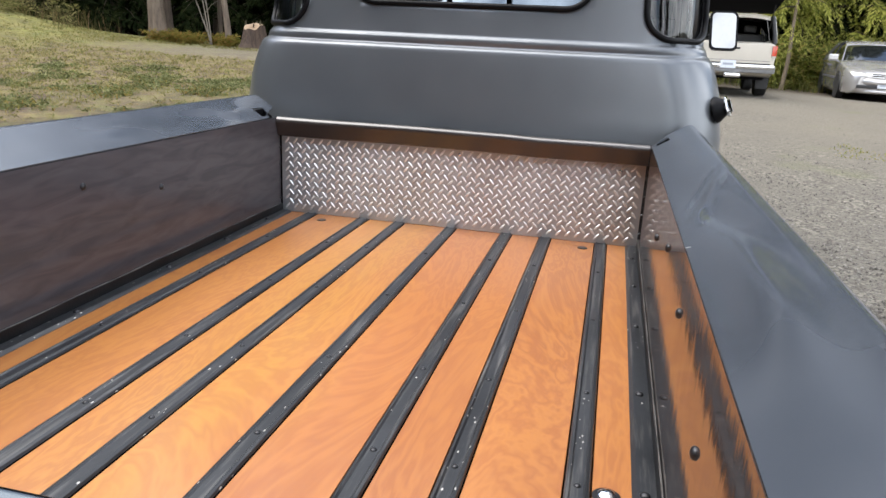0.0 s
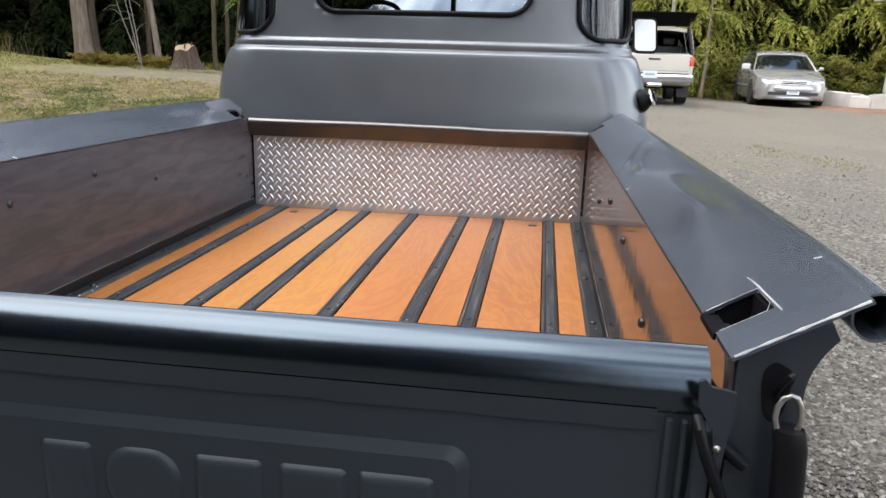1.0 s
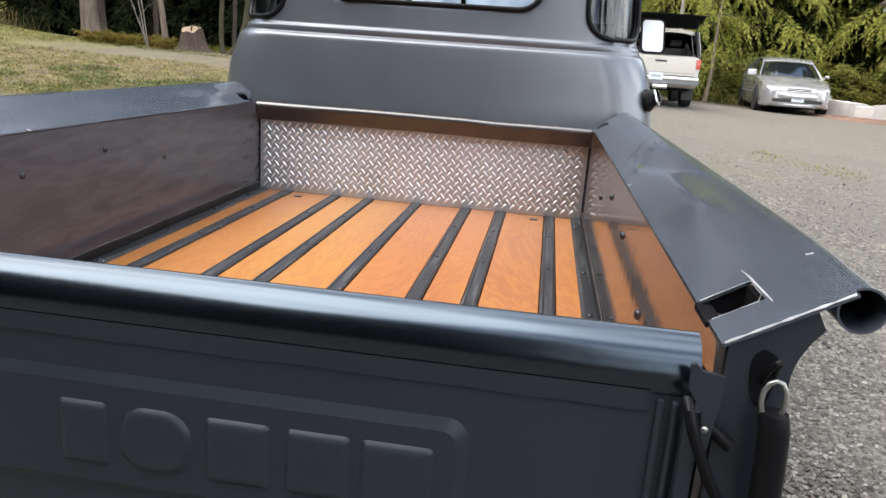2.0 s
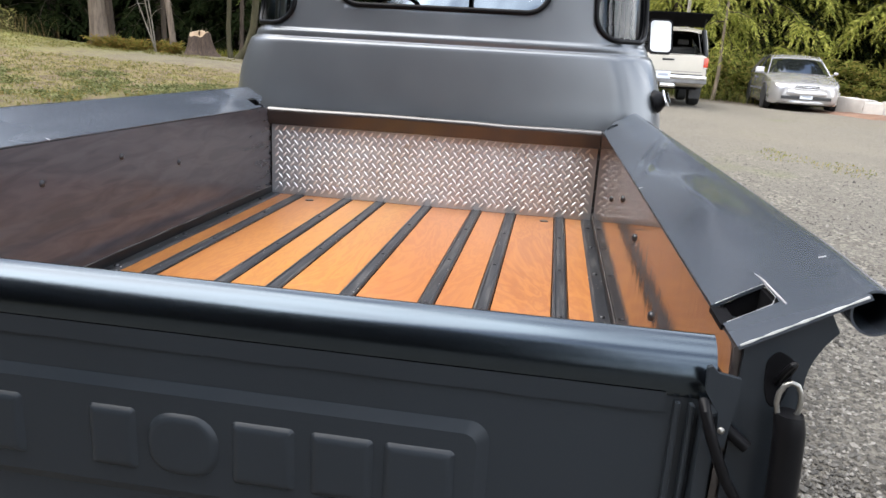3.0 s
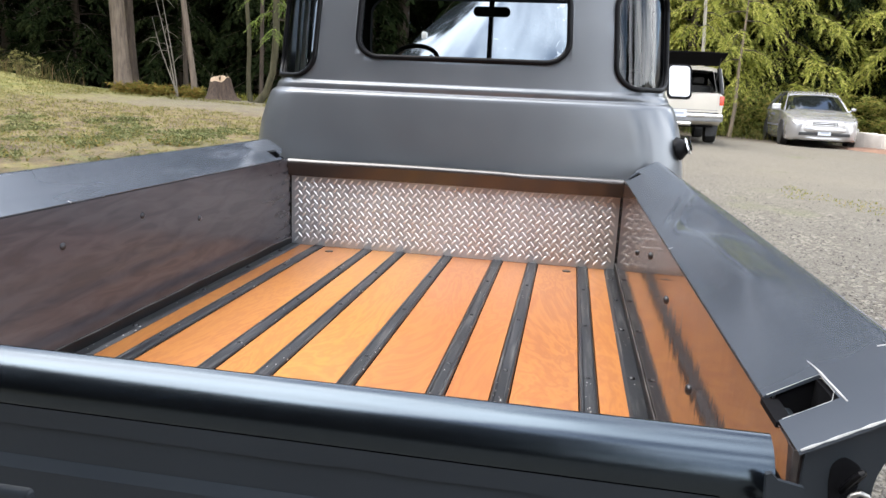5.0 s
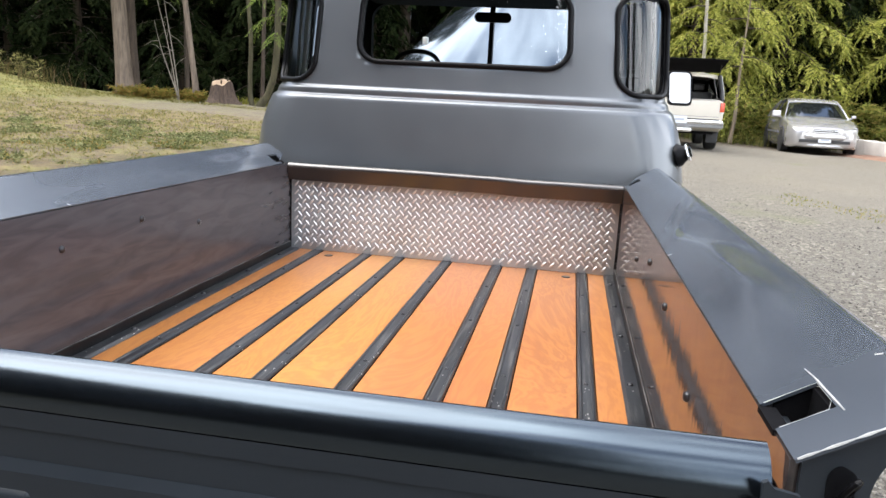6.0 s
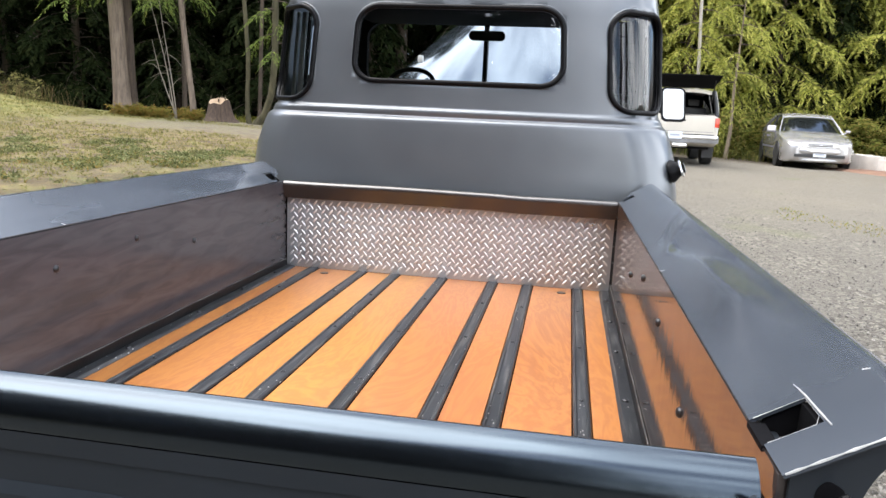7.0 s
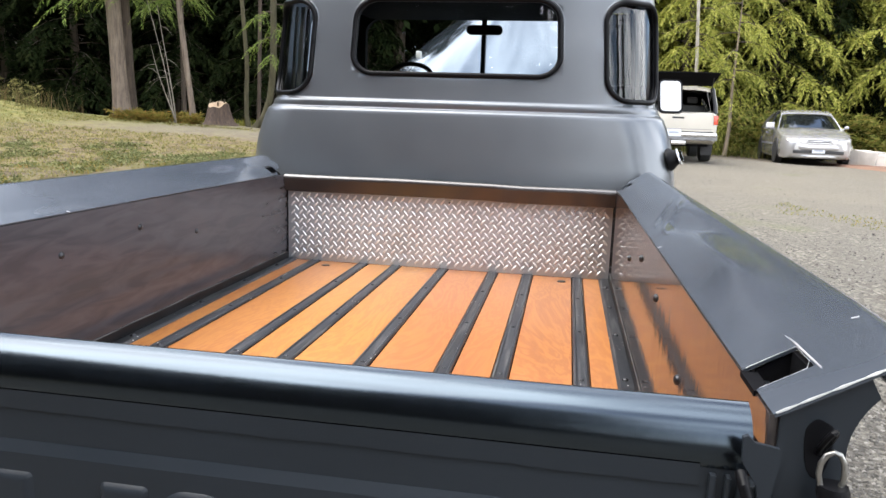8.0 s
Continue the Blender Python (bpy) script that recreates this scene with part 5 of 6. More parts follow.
        for y in (-0.98, 0.34, 1.12):
            part("door_seam", box(bmesh.new(), s * 0.886, s * 0.8965, y - 0.004, y + 0.004, 0.30, 0.88), "trim", body)
    # nose: bumper bowed round the corners, grille, slot and plate
    rows = []
    for q in np.linspace(-1, 1, 19):
        y = -2.385 + 0.40 * abs(q) ** 3.4
        rows.append([(0.87 * q, y + 0.05 * math.cos(a) + 0.02, 0.475 + 0.078 * math.sin(a)) for a in np.linspace(0, math.tau, 15)[:-1]])
    part("bumper", loft(bmesh.new(), rows, closed=True, caps=True), "silver", body, "body-coloured bumper", angle=60)
    rows = []
    for q in np.linspace(-1, 1, 19):
        y = -2.350 + 0.36 * abs(q) ** 3.4
        rows.append([(0.85 * q, y + 0.05 * math.cos(a) + 0.02, 0.25 + 0.055 * math.sin(a)) for a in np.linspace(0, math.tau, 15)[:-1]])
    part("chin", loft(bmesh.new(), rows, closed=True, caps=True), "silver", body, angle=60)
    part("grille", box(bmesh.new(), -0.29, 0.29, -2.385, -2.25, 0.595, 0.672, 0.02), "trim", body, "black slatted grille")
    for z in (0.590, 0.632, 0.674):
        part("grille_bar", box(bmesh.new(), -0.29, 0.29, -2.394, -2.37, z - 0.007, z + 0.007, 0.003), "chrome", body, "bright grille bar")
    part("badge", box(bmesh.new(), -0.05, 0.05, -2.398, -2.38, 0.622, 0.644, 0.006), "chrome", body)
    for s in (-1, 1):
        part("door_handle", box(bmesh.new(), s * 0.892, s * 0.914, 0.16, 0.30, 0.80, 0.83, 0.006), "silver", body)
    part("lower_intake", box(bmesh.new(), -0.60, 0.60, -2.384, -2.2, 0.318, 0.400, 0.015), "trim", body, "dark lower air intake")
    pl = part("number_plate", box(bmesh.new(), -0.15, 0.15, -2.400, -2.388, 0.335, 0.475, 0.004), "plate", body, "pale plate with an unreadable dark bar")
    part("plate_bar", box(bmesh.new(), -0.10, 0.10, -2.404, -2.399, 0.385, 0.43), "ink", pl)
    part("underside", box(bmesh.new(), -0.74, 0.74, -2.1, 2.1, 0.17, 0.24), "under", car)
    return car


def build_suv(at, turn):
    """Sport utility seen from behind, tail towards local -y, its rear glass swung up."""
    car = thing("parked_suv", "champagne SUV with its rear glass raised, on gravel", "car", at, turn)
    st = [(0.0, 0.80, 1.10, 0.50), (0.03, 0.845, 1.13, 0.46), (0.12, 0.86, 1.14, 0.42), (1.0, 0.87, 1.14, 0.38), (2.6, 0.87, 1.12, 0.38), (2.9, 0.86, 1.10, 0.38), (3.9, 0.83, 1.03, 0.42), (4.15, 0.74, 0.92, 0.46)]
    bm = loft(bmesh.new(), [car_section(y, w, t, b, 0.0, 0.01) for y, w, t, b in st], closed=True, caps=True)
    part("body", bm, "champagne", car, "pale champagne painted body", angle=45)
    # roof and rear pillars round the open tail
    rows = [[(w * q, y, z - 0.05 * abs(q) ** 4) for q in np.linspace(-1, 1, 13)] for y, w, z in ((0.20, 0.66, 1.69), (0.35, 0.68, 1.72), (1.5, 0.69, 1.74), (2.2, 0.66, 1.70))]
    bm = loft(bmesh.new(), rows)
    geom = bmesh.ops.extrude_face_region(bm, geom=bm.faces[:])
    for v in geom["geom"]:
        if isinstance(v, bmesh.types.BMVert):
            v.co.z -= 0.06
    part("roof", bm, "champagne", car, angle=50)
    quad_panel("windscreen", [(0.72, 3.0, 1.10), (-0.72, 3.0, 1.10), (-0.62, 2.25, 1.66), (0.62, 2.25, 1.66)], "car_glass", car, "", 0.02, 5, 0.02)
    for s in (-1, 1):
        part("rear_pillar", tube(bmesh.new(), [(s * 0.80, 0.08, 1.10), (s * 0.775, 0.12, 1.30), (s * 0.70, 0.22, 1.66)], [0.05, 0.045, 0.05], 10), "trim", car, "dark rear pillar")
        part("pillar_skin", tube(bmesh.new(), [(s * 0.825, 0.10, 1.10), (s * 0.80, 0.14, 1.32), (s * 0.73, 0.24, 1.66)], 0.030, 10), "champagne", car)
        quad_panel("quarter_glass", [(s * 0.835, 0.18, 1.14), (s * 0.835, 1.0, 1.14), (s * 0.69, 1.0, 1.67), (s * 0.69, 0.30, 1.66)][::s], "car_glass", car, "dark side glass", 0.01, 5, 0.005)
        quad_panel("side_window", [(s * 0.835, 1.06, 1.14), (s * 0.835, 2.5, 1.12), (s * 0.66, 2.15, 1.65), (s * 0.69, 1.06, 1.67)][::s], "car_glass", car, "dark side glass", 0.01, 5, 0.005)
        lamp = part("tail_lamp", box(bmesh.new(), s * 0.765, s * 0.862, -0.022, 0.10, 0.86, 1.07, 0.012), "lamp_red", car, "red and amber tail lamp")
        part("reverse_lens", box(bmesh.new(), s * 0.762, s * 0.858, -0.025, 0.05, 0.83, 0.858, 0.006), "lamp_clear", lamp, "pale reversing lens")
        for y in (0.92, 3.45):
            car_wheel(car, s * 0.62, y, 0.365, 0.25, s, 0.21)
        part("mud_flap", box(bmesh.new(), s * 0.60, s * 0.85, 0.50, 0.515, 0.16, 0.46, 0.004), "trim", car)
    part("tailgate", box(bmesh.new(), -0.75, 0.75, -0.012, 0.02, 0.62, 1.10, 0.02), "champagne", car, "pale tailgate below the open glass")
    part("gate_handle", box(bmesh.new(), -0.13, 0.13, -0.030, -0.010, 0.98, 1.02, 0.008), "trim", car, "dark gate handle")
    part("gate_gap", box(bmesh.new(), -0.77, 0.77, -0.016, 0.0, 0.672, 0.700), "trim", car)
    part("gate_crease", box(bmesh.new(), -0.75, 0.75, -0.018, -0.010, 0.745, 0.757, 0.003), "grey_trim", car)
    # bumper with steel cap, hitch, plate
    bmp = part("bumper", box(bmesh.new(), -0.86, 0.86, -0.17, 0.03, 0.50, 0.66, 0.03), "grey_trim", car, "grey step bumper with bright top")
    part("bumper_top", box(bmesh.new(), -0.84, 0.84, -0.185, -0.02, 0.585, 0.672, 0.016), "chrome", bmp, "bright metal bumper step")
    pl = part("number_plate", box(bmesh.new(), -0.24, 0.07, -0.192, -0.182, 0.585, 0.745, 0.004), "plate", bmp, "pale plate with an unreadable dark bar")
    part("plate_bar", box(bmesh.new(), -0.19, 0.02, -0.196, -0.191, 0.645, 0.69), "ink", pl)
    part("tow_step", box(bmesh.new(), -0.16, 0.18, -0.36, -0.15, 0.40, 0.49, 0.03), "chrome", bmp, "bright tow step")
    # dark sheet standing in for the shade of the load space, and the raised glass
    part("load_space", box(bmesh.new(), -0.70, 0.70, 2.0, 2.03, 1.0, 1.66), "inside", car, "dark sheet standing in for the dim load space")
    for x in (-0.38, 0.38):
        seat = part("rear_seat", box(bmesh.new(), x - 0.30, x + 0.30, 1.05, 1.2, 0.9, 1.32, 0.05), "trim", car, "dark rear seat back")
        part("headrest", box(bmesh.new(), x - 0.13, x + 0.13, 1.07, 1.17, 1.35, 1.50, 0.04), "trim", seat)
    quad_panel("raised_glass", [(-0.76, -0.50, 1.97), (0.76, -0.50, 1.97), (0.68, 0.22, 1.735), (-0.68, 0.22, 1.735)], "under", car, "dark rear glass swung up level", 0.02, 4, 0.02)
    for s in (-1, 1):
        part("gas_strut", tube(bmesh.new(), [(s * 0.66, 0.16, 1.40), (s * 0.66, -0.25, 1.88)], 0.010, 8), "trim", car)
    part("underside", box(bmesh.new(), -0.70, 0.70, 0.2, 4.0, 0.36, 0.42), "under", car)
    return car


SUV_AT, SEDAN_AT = (2.87, 14.5), (7.04, 19.6)
build_suv((SUV_AT[0], SUV_AT[1], ground_z(SUV_AT[0], SUV_AT[1] + 1.5)), -3)
build_sedan((SEDAN_AT[0], SEDAN_AT[1], ground_z(SEDAN_AT[0], SEDAN_AT[1] - 1.0)), -6)


# ---- low wall, house corner, mulch bed ----
def build_wall_and_house():
    wall = thing("garden_wall", "low pale rough-faced block garden wall", "wall", kind="structure")
    for k in range(11):
        x0, y0 = 8.15 + k * 0.27, 18.6 - k * 0.55
        z = ground_z(x0, y0)
        h = 0.36 + 0.05 * math.sin(k * 2.1) + (0.07 if k == 0 else 0) + 0.012 * k
        bm = bmesh.new()
        bmesh.ops.create_cube(bm, size=1)
        bmesh.ops.bevel(bm, geom=bm.edges, offset=0.05, segments=2, profile=0.6, affect="EDGES")
        bmesh.ops.subdivide_edges(bm, edges=bm.edges, cuts=1)
        for v in bm.verts:
            p = Vector((v.co.x * 0.44, v.co.y * 0.70, (v.co.z + 0.5) * (h + 0.1) - 0.1))
            v.co = p + 0.05 * Vector((noise.noise(p * 3.1 + Vector((k, 0, 0))), noise.noise(p * 3.1 + Vector((0, k, 5))), noise.noise(p * 2.3 + Vector((k, k, 9)))))
        bm.transform(Matrix.Translation((x0, y0, z)) @ Matrix.Rotation(radians(25.8 + 5 * math.sin(k * 3.3)), 4, "Z"))
        part("block", bm, "concrete", wall)
    tagged(part("mulch_bed", mulch_mesh(), "earth", None, "reddish bark mulch along the wall"), category="flower bed", kind="structure")
    house = thing("house", "white sided house corner with a low eave", "house", kind="structure")
    zb = ground_z(10.2, 16.0)
    for k in range(19):
        bm = box(bmesh.new(), 10.75, 14.6, 15.6, 21.5, zb + 0.18 * k - 0.05, zb + 0.18 * k + 0.128, 0.006)
        part("siding_board", bm, "white_wall", house)
    part("corner_trim", box(bmesh.new(), 10.72, 10.85, 15.57, 15.70, zb - 0.05, zb + 3.33, 0.006), "white_wall", house, "white corner board")
    part("core", box(bmesh.new(), 10.78, 14.55, 15.65, 21.4, zb - 0.1, zb + 3.33), "white_wall", house)
    part("eave", box(bmesh.new(), 10.25, 15.0, 15.1, 22.0, zb + 3.06, zb + 3.22, 0.01), "white_wall", house, "white boxed eave")
    bm = bmesh.new()
    loft(bm, [[(10.15, y, zb + 3.22), (12.0, y, zb + 4.7), (14.5, y, zb + 3.22), (14.5, y, zb + 3.30), (12.0, y, zb + 4.8), (10.15, y, zb + 3.30)] for y in (15.0, 22.1)], closed=True, caps=True)
    part("roof", bm, "bark_dark", house, "dark roof", angle=20)


def mulch_mesh():
    bm = bmesh.new()
    rows = []
    for j in range(11):
        y = 13.4 + j * 0.52
        row = []
        for i in range(9):
            x = 6.75 + (18.6 - y) * 0.484 + i * 0.205 - 0.2 * (1 - j / 10)
            edge = min(i, 8 - i, j, 10 - j)
            row.append((x, y, ground_z(x, y) + (0.05 + 0.03 * noise.noise(Vector((x * 3, y * 3, 1))) if edge else -0.03)))
        rows.append(row)
    return loft(bm, rows)


build_wall_and_house()


# ---- trees and plants ----
rng = np.random.default_rng(7)


def trunk_bm(pts, radii, n=12):
    return tube(bmesh.new(), pts, list(radii), n)


def sprays(origins, dirs, lens, rng, leaves=9, width=0.05, droop=0.5, flat=0.35):
    """Flat fans of slender leaflets: one fan for each origin, along its direction and hanging."""
    n = len(origins)
    o, d, ln = np.asarray(origins), np.asarray(dirs), np.asarray(lens)[:, None]
    d = d / np.linalg.norm(d, axis=1, keepdims=True)
    side = np.cross(d, np.tile([0, 0, 1.0], (n, 1)))
    side /= np.linalg.norm(side, axis=1, keepdims=True) + 1e-6
    side = side + rng.normal(0, flat, (n, 3))
    side /= np.linalg.norm(side, axis=1, keepdims=True)
    verts = np.zeros((n, leaves, 4, 3))
    for k in range(leaves):
        f = (k + 0.5) / leaves
        sgn = 1 if k % 2 else -1
        stem = o + d * ln * f + np.array([0, 0, -1.0]) * (ln * droop * f ** 1.6)
        tip_dir = d * (0.45 + 0.4 * f) + side * sgn * (0.75 - 0.45 * f) + np.array([0, 0, -1.0]) * (0.15 + droop * 0.7 * f) + rng.normal(0, 0.13, (n, 3))
        tip_dir /= np.linalg.norm(tip_dir, axis=1, keepdims=True)
        ll = ln * (0.50 - 0.22 * f) * (0.62 if leaves > 15 else 1.0) * rng.uniform(0.75, 1.25, (n, 1))
        tip = stem + tip_dir * ll
        across = np.cross(tip_dir, rng.normal(0, 1, (n, 3)))
        across = across * 0.5 + np.cross(tip_dir, np.cross(d, side)) * 1.0
        across /= np.linalg.norm(across, axis=1, keepdims=True) + 1e-6
        w = width * ll / 0.25 * 0.5
        mid = stem + tip_dir * ll * 0.45
        verts[:, k, 0], verts[:, k, 1], verts[:, k, 2], verts[:, k, 3] = stem, mid + across * w, tip, mid - across * w
    v = verts.reshape(-1, 3)
    f = np.arange(len(v)).reshape(-1, 4)
    return v, f


def conifer(name, label, height, low, reach, seed, material, bark, radius=0.16, limbs=70, dense=10, spray=0.55, leaves=9, droop=0.55, top_scale=0.25, lean=0.0, width=0.05):
    """A conifer: tapered, slightly crooked trunk, drooping limbs, hanging sprays of leaflets."""
    r = np.random.default_rng(seed)
    tree = thing(name, label, "tree")
    n = 14
    pts = [(lean * (k / n) ** 1.5 * height * 0.1 + 0.05 * math.sin(k * 1.3 + seed) * (k > 1), 0.05 * math.cos(k * 1.7 + seed) * (k > 1), -0.15 + (height + 0.15) * k / n) for k in range(n + 1)]
    rad = [radius * (1.35 if k == 0 else 1.08 if k == 1 else 1) * (1 - 0.93 * (k / n) ** 1.1) for k in range(n + 1)]
    trunk = part("trunk", trunk_bm(pts, rad, 10), bark, tree, "tapered trunk with rough bark")
    origins, dirs, lens = [], [], []
    bm = bmesh.new()
    for i in range(limbs):
        f = (i + r.uniform(0, 0.9)) / limbs
        z = low + (height * 0.97 - low) * f ** 1.15
        az = i * 2.399 + r.normal(0, 0.35)
        L = reach * (1 - (1 - top_scale) * (z - low) / (height - low)) * r.uniform(0.65, 1.12)
        base = Vector((np.interp(z, [p[2] for p in pts], [p[0] for p in pts]), np.interp(z, [p[2] for p in pts], [p[1] for p in pts]), z))
        h = Vector((math.cos(az), math.sin(az), 0))
        rise, sag = r.uniform(0.05, 0.25), r.uniform(0.35, 0.62)
        curve = [base + h * L * q + Vector((0, 0, L * (rise * q - sag * q ** 2))) for q in (0, 0.25, 0.5, 0.75, 1.0)]
        tube(bm, curve, [0.028, 0.021, 0.014, 0.008, 0.003], 4, caps=False)
        for k in range(dense):
            q = 0.16 + 0.84 * (k + r.uniform(0, 1)) / dense
            p = base + h * L * q + Vector((0, 0, L * (rise * q - sag * q ** 2)))
            t = h + Vector((0, 0, rise - 2 * sag * q))
            side = Vector((-h.y, h.x, 0)) * (1 if k % 2 else -1)
            d = t * r.uniform(0.35, 0.8) + side * r.uniform(0.35, 0.95) + Vector((0, 0, -0.12))
            origins.append(p)
            dirs.append(d)
            lens.append(spray * r.uniform(0.6, 1.25) * (1 - 0.35 * q))
        origins.append(curve[-2])
        dirs.append(curve[-1] - curve[-2])
        lens.append(spray)
    part("limb_wood", bm, bark, trunk, smooth=False)
    v, f = sprays([tuple(o) for o in origins], [tuple(d) for d in dirs], lens, r, leaves, width, droop)
    raw("crown", v, f, material, tree, "crown of hanging needle sprays")
    return tree


def plant_trees():
    # bright hemlocks behind the cars
    a = conifer("hemlock_tree", "hemlock with bright drooping yellow-green sprays to the ground", 8.6, 1.5, 3.0, 3, "needles", "bark_moss", 0.13, 60, 15, 0.80, 26, 0.60, width=0.070)
    b = conifer("hemlock_tree", "hemlock with bright drooping yellow-green sprays to the ground", 9.6, 1.4, 3.2, 11, "needles", "bark_dark", 0.15, 60, 15, 0.90, 26, 0.60, width=0.070)
    for t in (a, b):
        tagged(t, group="trees behind the parked cars")
    front = [(2.0, 22.2, 0), (4.2, 21.6, 1), (5.6, 24.2, 0), (7.4, 23.0, 1), (9.6, 23.6, 0), (11.6, 22.4, 1), (3.1, 25.4, 1), (8.4, 26.2, 0), (11.0, 26.6, 1), (14.0, 24.4, 0), (0.2, 24.6, 1), (16.4, 26.5, 1), (6.4, 28.0, 1), (13.2, 28.4, 0)]
    for k, (x, y, which) in enumerate(front):
        y += 1.6
        m = pose(x, y, ground_z(x, y), 0, 0, 47 * k + 20)
        src = (a, b)[which]
        if k < 2:
            src.matrix_basis = m
        else:
            copy_thing(src, m)
    # firs with needles darkened for shade: the woods to the west and behind the hemlocks
    c = conifer("fir_tree", "tall fir, needles darkened for deep shade, with a bare lower trunk", 17, 4.3, 3.4, 21, "needles_shaded", "bark_dark", 0.24, 70, 13, 1.1, 8, 0.45, width=0.12)
    d = conifer("fir_tree", "young fir, needles darkened for deep shade, limbs down to the ground", 12, 0.5, 2.6, 29, "needles_shaded", "bark_dark", 0.15, 96, 12, 0.85, 15, 0.45, width=0.06)
    for t in (c, d):
        tagged(t, group="dark woods")
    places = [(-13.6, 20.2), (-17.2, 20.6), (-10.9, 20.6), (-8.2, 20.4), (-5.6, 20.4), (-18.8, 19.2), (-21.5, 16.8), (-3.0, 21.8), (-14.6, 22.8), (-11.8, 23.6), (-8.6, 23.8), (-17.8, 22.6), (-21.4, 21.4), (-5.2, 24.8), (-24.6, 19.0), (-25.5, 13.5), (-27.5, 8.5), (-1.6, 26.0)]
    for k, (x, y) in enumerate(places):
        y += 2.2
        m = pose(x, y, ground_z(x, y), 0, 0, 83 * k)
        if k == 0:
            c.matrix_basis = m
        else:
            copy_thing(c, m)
    # taller copies added with crowns out of view, darkening what the rails mirror
    for k, (x, y) in enumerate([(1.0, 33.0), (5.4, 35.0), (9.6, 33.6), (13.6, 35.0), (-4.0, 33.0), (-9.2, 34.0), (-14.4, 32.6), (-19.8, 31.0), (18.0, 32.0), (-25.6, 27.0)]):
        copy_thing(c, pose(x, y, ground_z(x, y), 0, 0, 71 * k) @ Matrix.Diagonal((1.45, 1.45, 1.6, 1)))
    # firs behind the camera and far west are added unseen, for dark reflections
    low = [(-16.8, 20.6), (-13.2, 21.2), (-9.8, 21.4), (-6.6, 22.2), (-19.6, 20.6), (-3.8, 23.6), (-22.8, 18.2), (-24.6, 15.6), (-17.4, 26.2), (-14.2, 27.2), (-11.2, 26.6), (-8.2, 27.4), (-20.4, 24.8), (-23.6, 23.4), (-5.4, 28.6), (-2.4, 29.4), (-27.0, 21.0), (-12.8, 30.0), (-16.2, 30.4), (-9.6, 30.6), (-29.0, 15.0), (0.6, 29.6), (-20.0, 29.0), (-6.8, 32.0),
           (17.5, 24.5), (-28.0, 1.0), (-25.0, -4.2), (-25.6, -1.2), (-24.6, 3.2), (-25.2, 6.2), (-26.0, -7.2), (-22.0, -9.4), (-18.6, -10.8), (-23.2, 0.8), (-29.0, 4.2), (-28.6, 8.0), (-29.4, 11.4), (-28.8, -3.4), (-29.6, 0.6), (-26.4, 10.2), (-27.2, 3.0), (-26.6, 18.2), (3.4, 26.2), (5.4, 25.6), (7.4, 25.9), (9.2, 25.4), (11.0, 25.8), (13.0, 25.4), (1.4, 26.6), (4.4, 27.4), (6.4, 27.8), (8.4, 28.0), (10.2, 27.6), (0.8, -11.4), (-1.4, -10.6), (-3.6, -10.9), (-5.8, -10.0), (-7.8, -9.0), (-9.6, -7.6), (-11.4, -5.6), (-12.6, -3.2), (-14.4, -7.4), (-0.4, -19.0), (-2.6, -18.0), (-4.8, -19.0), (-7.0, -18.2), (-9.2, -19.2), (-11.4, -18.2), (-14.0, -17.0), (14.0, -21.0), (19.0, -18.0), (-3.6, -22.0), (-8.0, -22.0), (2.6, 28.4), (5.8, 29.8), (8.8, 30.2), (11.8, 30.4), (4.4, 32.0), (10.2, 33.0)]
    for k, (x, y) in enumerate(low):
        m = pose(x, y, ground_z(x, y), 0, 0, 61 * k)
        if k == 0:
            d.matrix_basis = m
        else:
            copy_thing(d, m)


def bare_trunk(name, label, x, y, r0, r1, top, bark, bends, twin=None):
    """A standing trunk whose crown is above the picture, with root flare."""
    z = ground_z(x, y)
    tree = thing(name, label, "tree", (x, y, z))
    n = 16
    pts = [(np.interp(k / n, *zip(*[(q, b[0]) for q, b in bends])), np.interp(k / n, *zip(*[(q, b[1]) for q, b in bends])), -0.2 + (top + 0.2) * k / n) for k in range(n + 1)]
    rad = [np.interp(k / n, [0, 0.04, 0.10, 1.0], [r0 * 1.45, r0 * 1.15, r0, r1]) for k in range(n + 1)]
    bm = trunk_bm(pts, rad, 18)
    for v in bm.verts:
        v.co += Vector((v.co.x, v.co.y, 0)).normalized() * 0.08 * r0 * noise.noise(Vector((v.co.x * 6 / r0 * 0.2, v.co.y * 6 / r0 * 0.2, v.co.z * 0.7)))
    part("trunk", bm, bark, tree, "upright trunk")
    return tree, pts


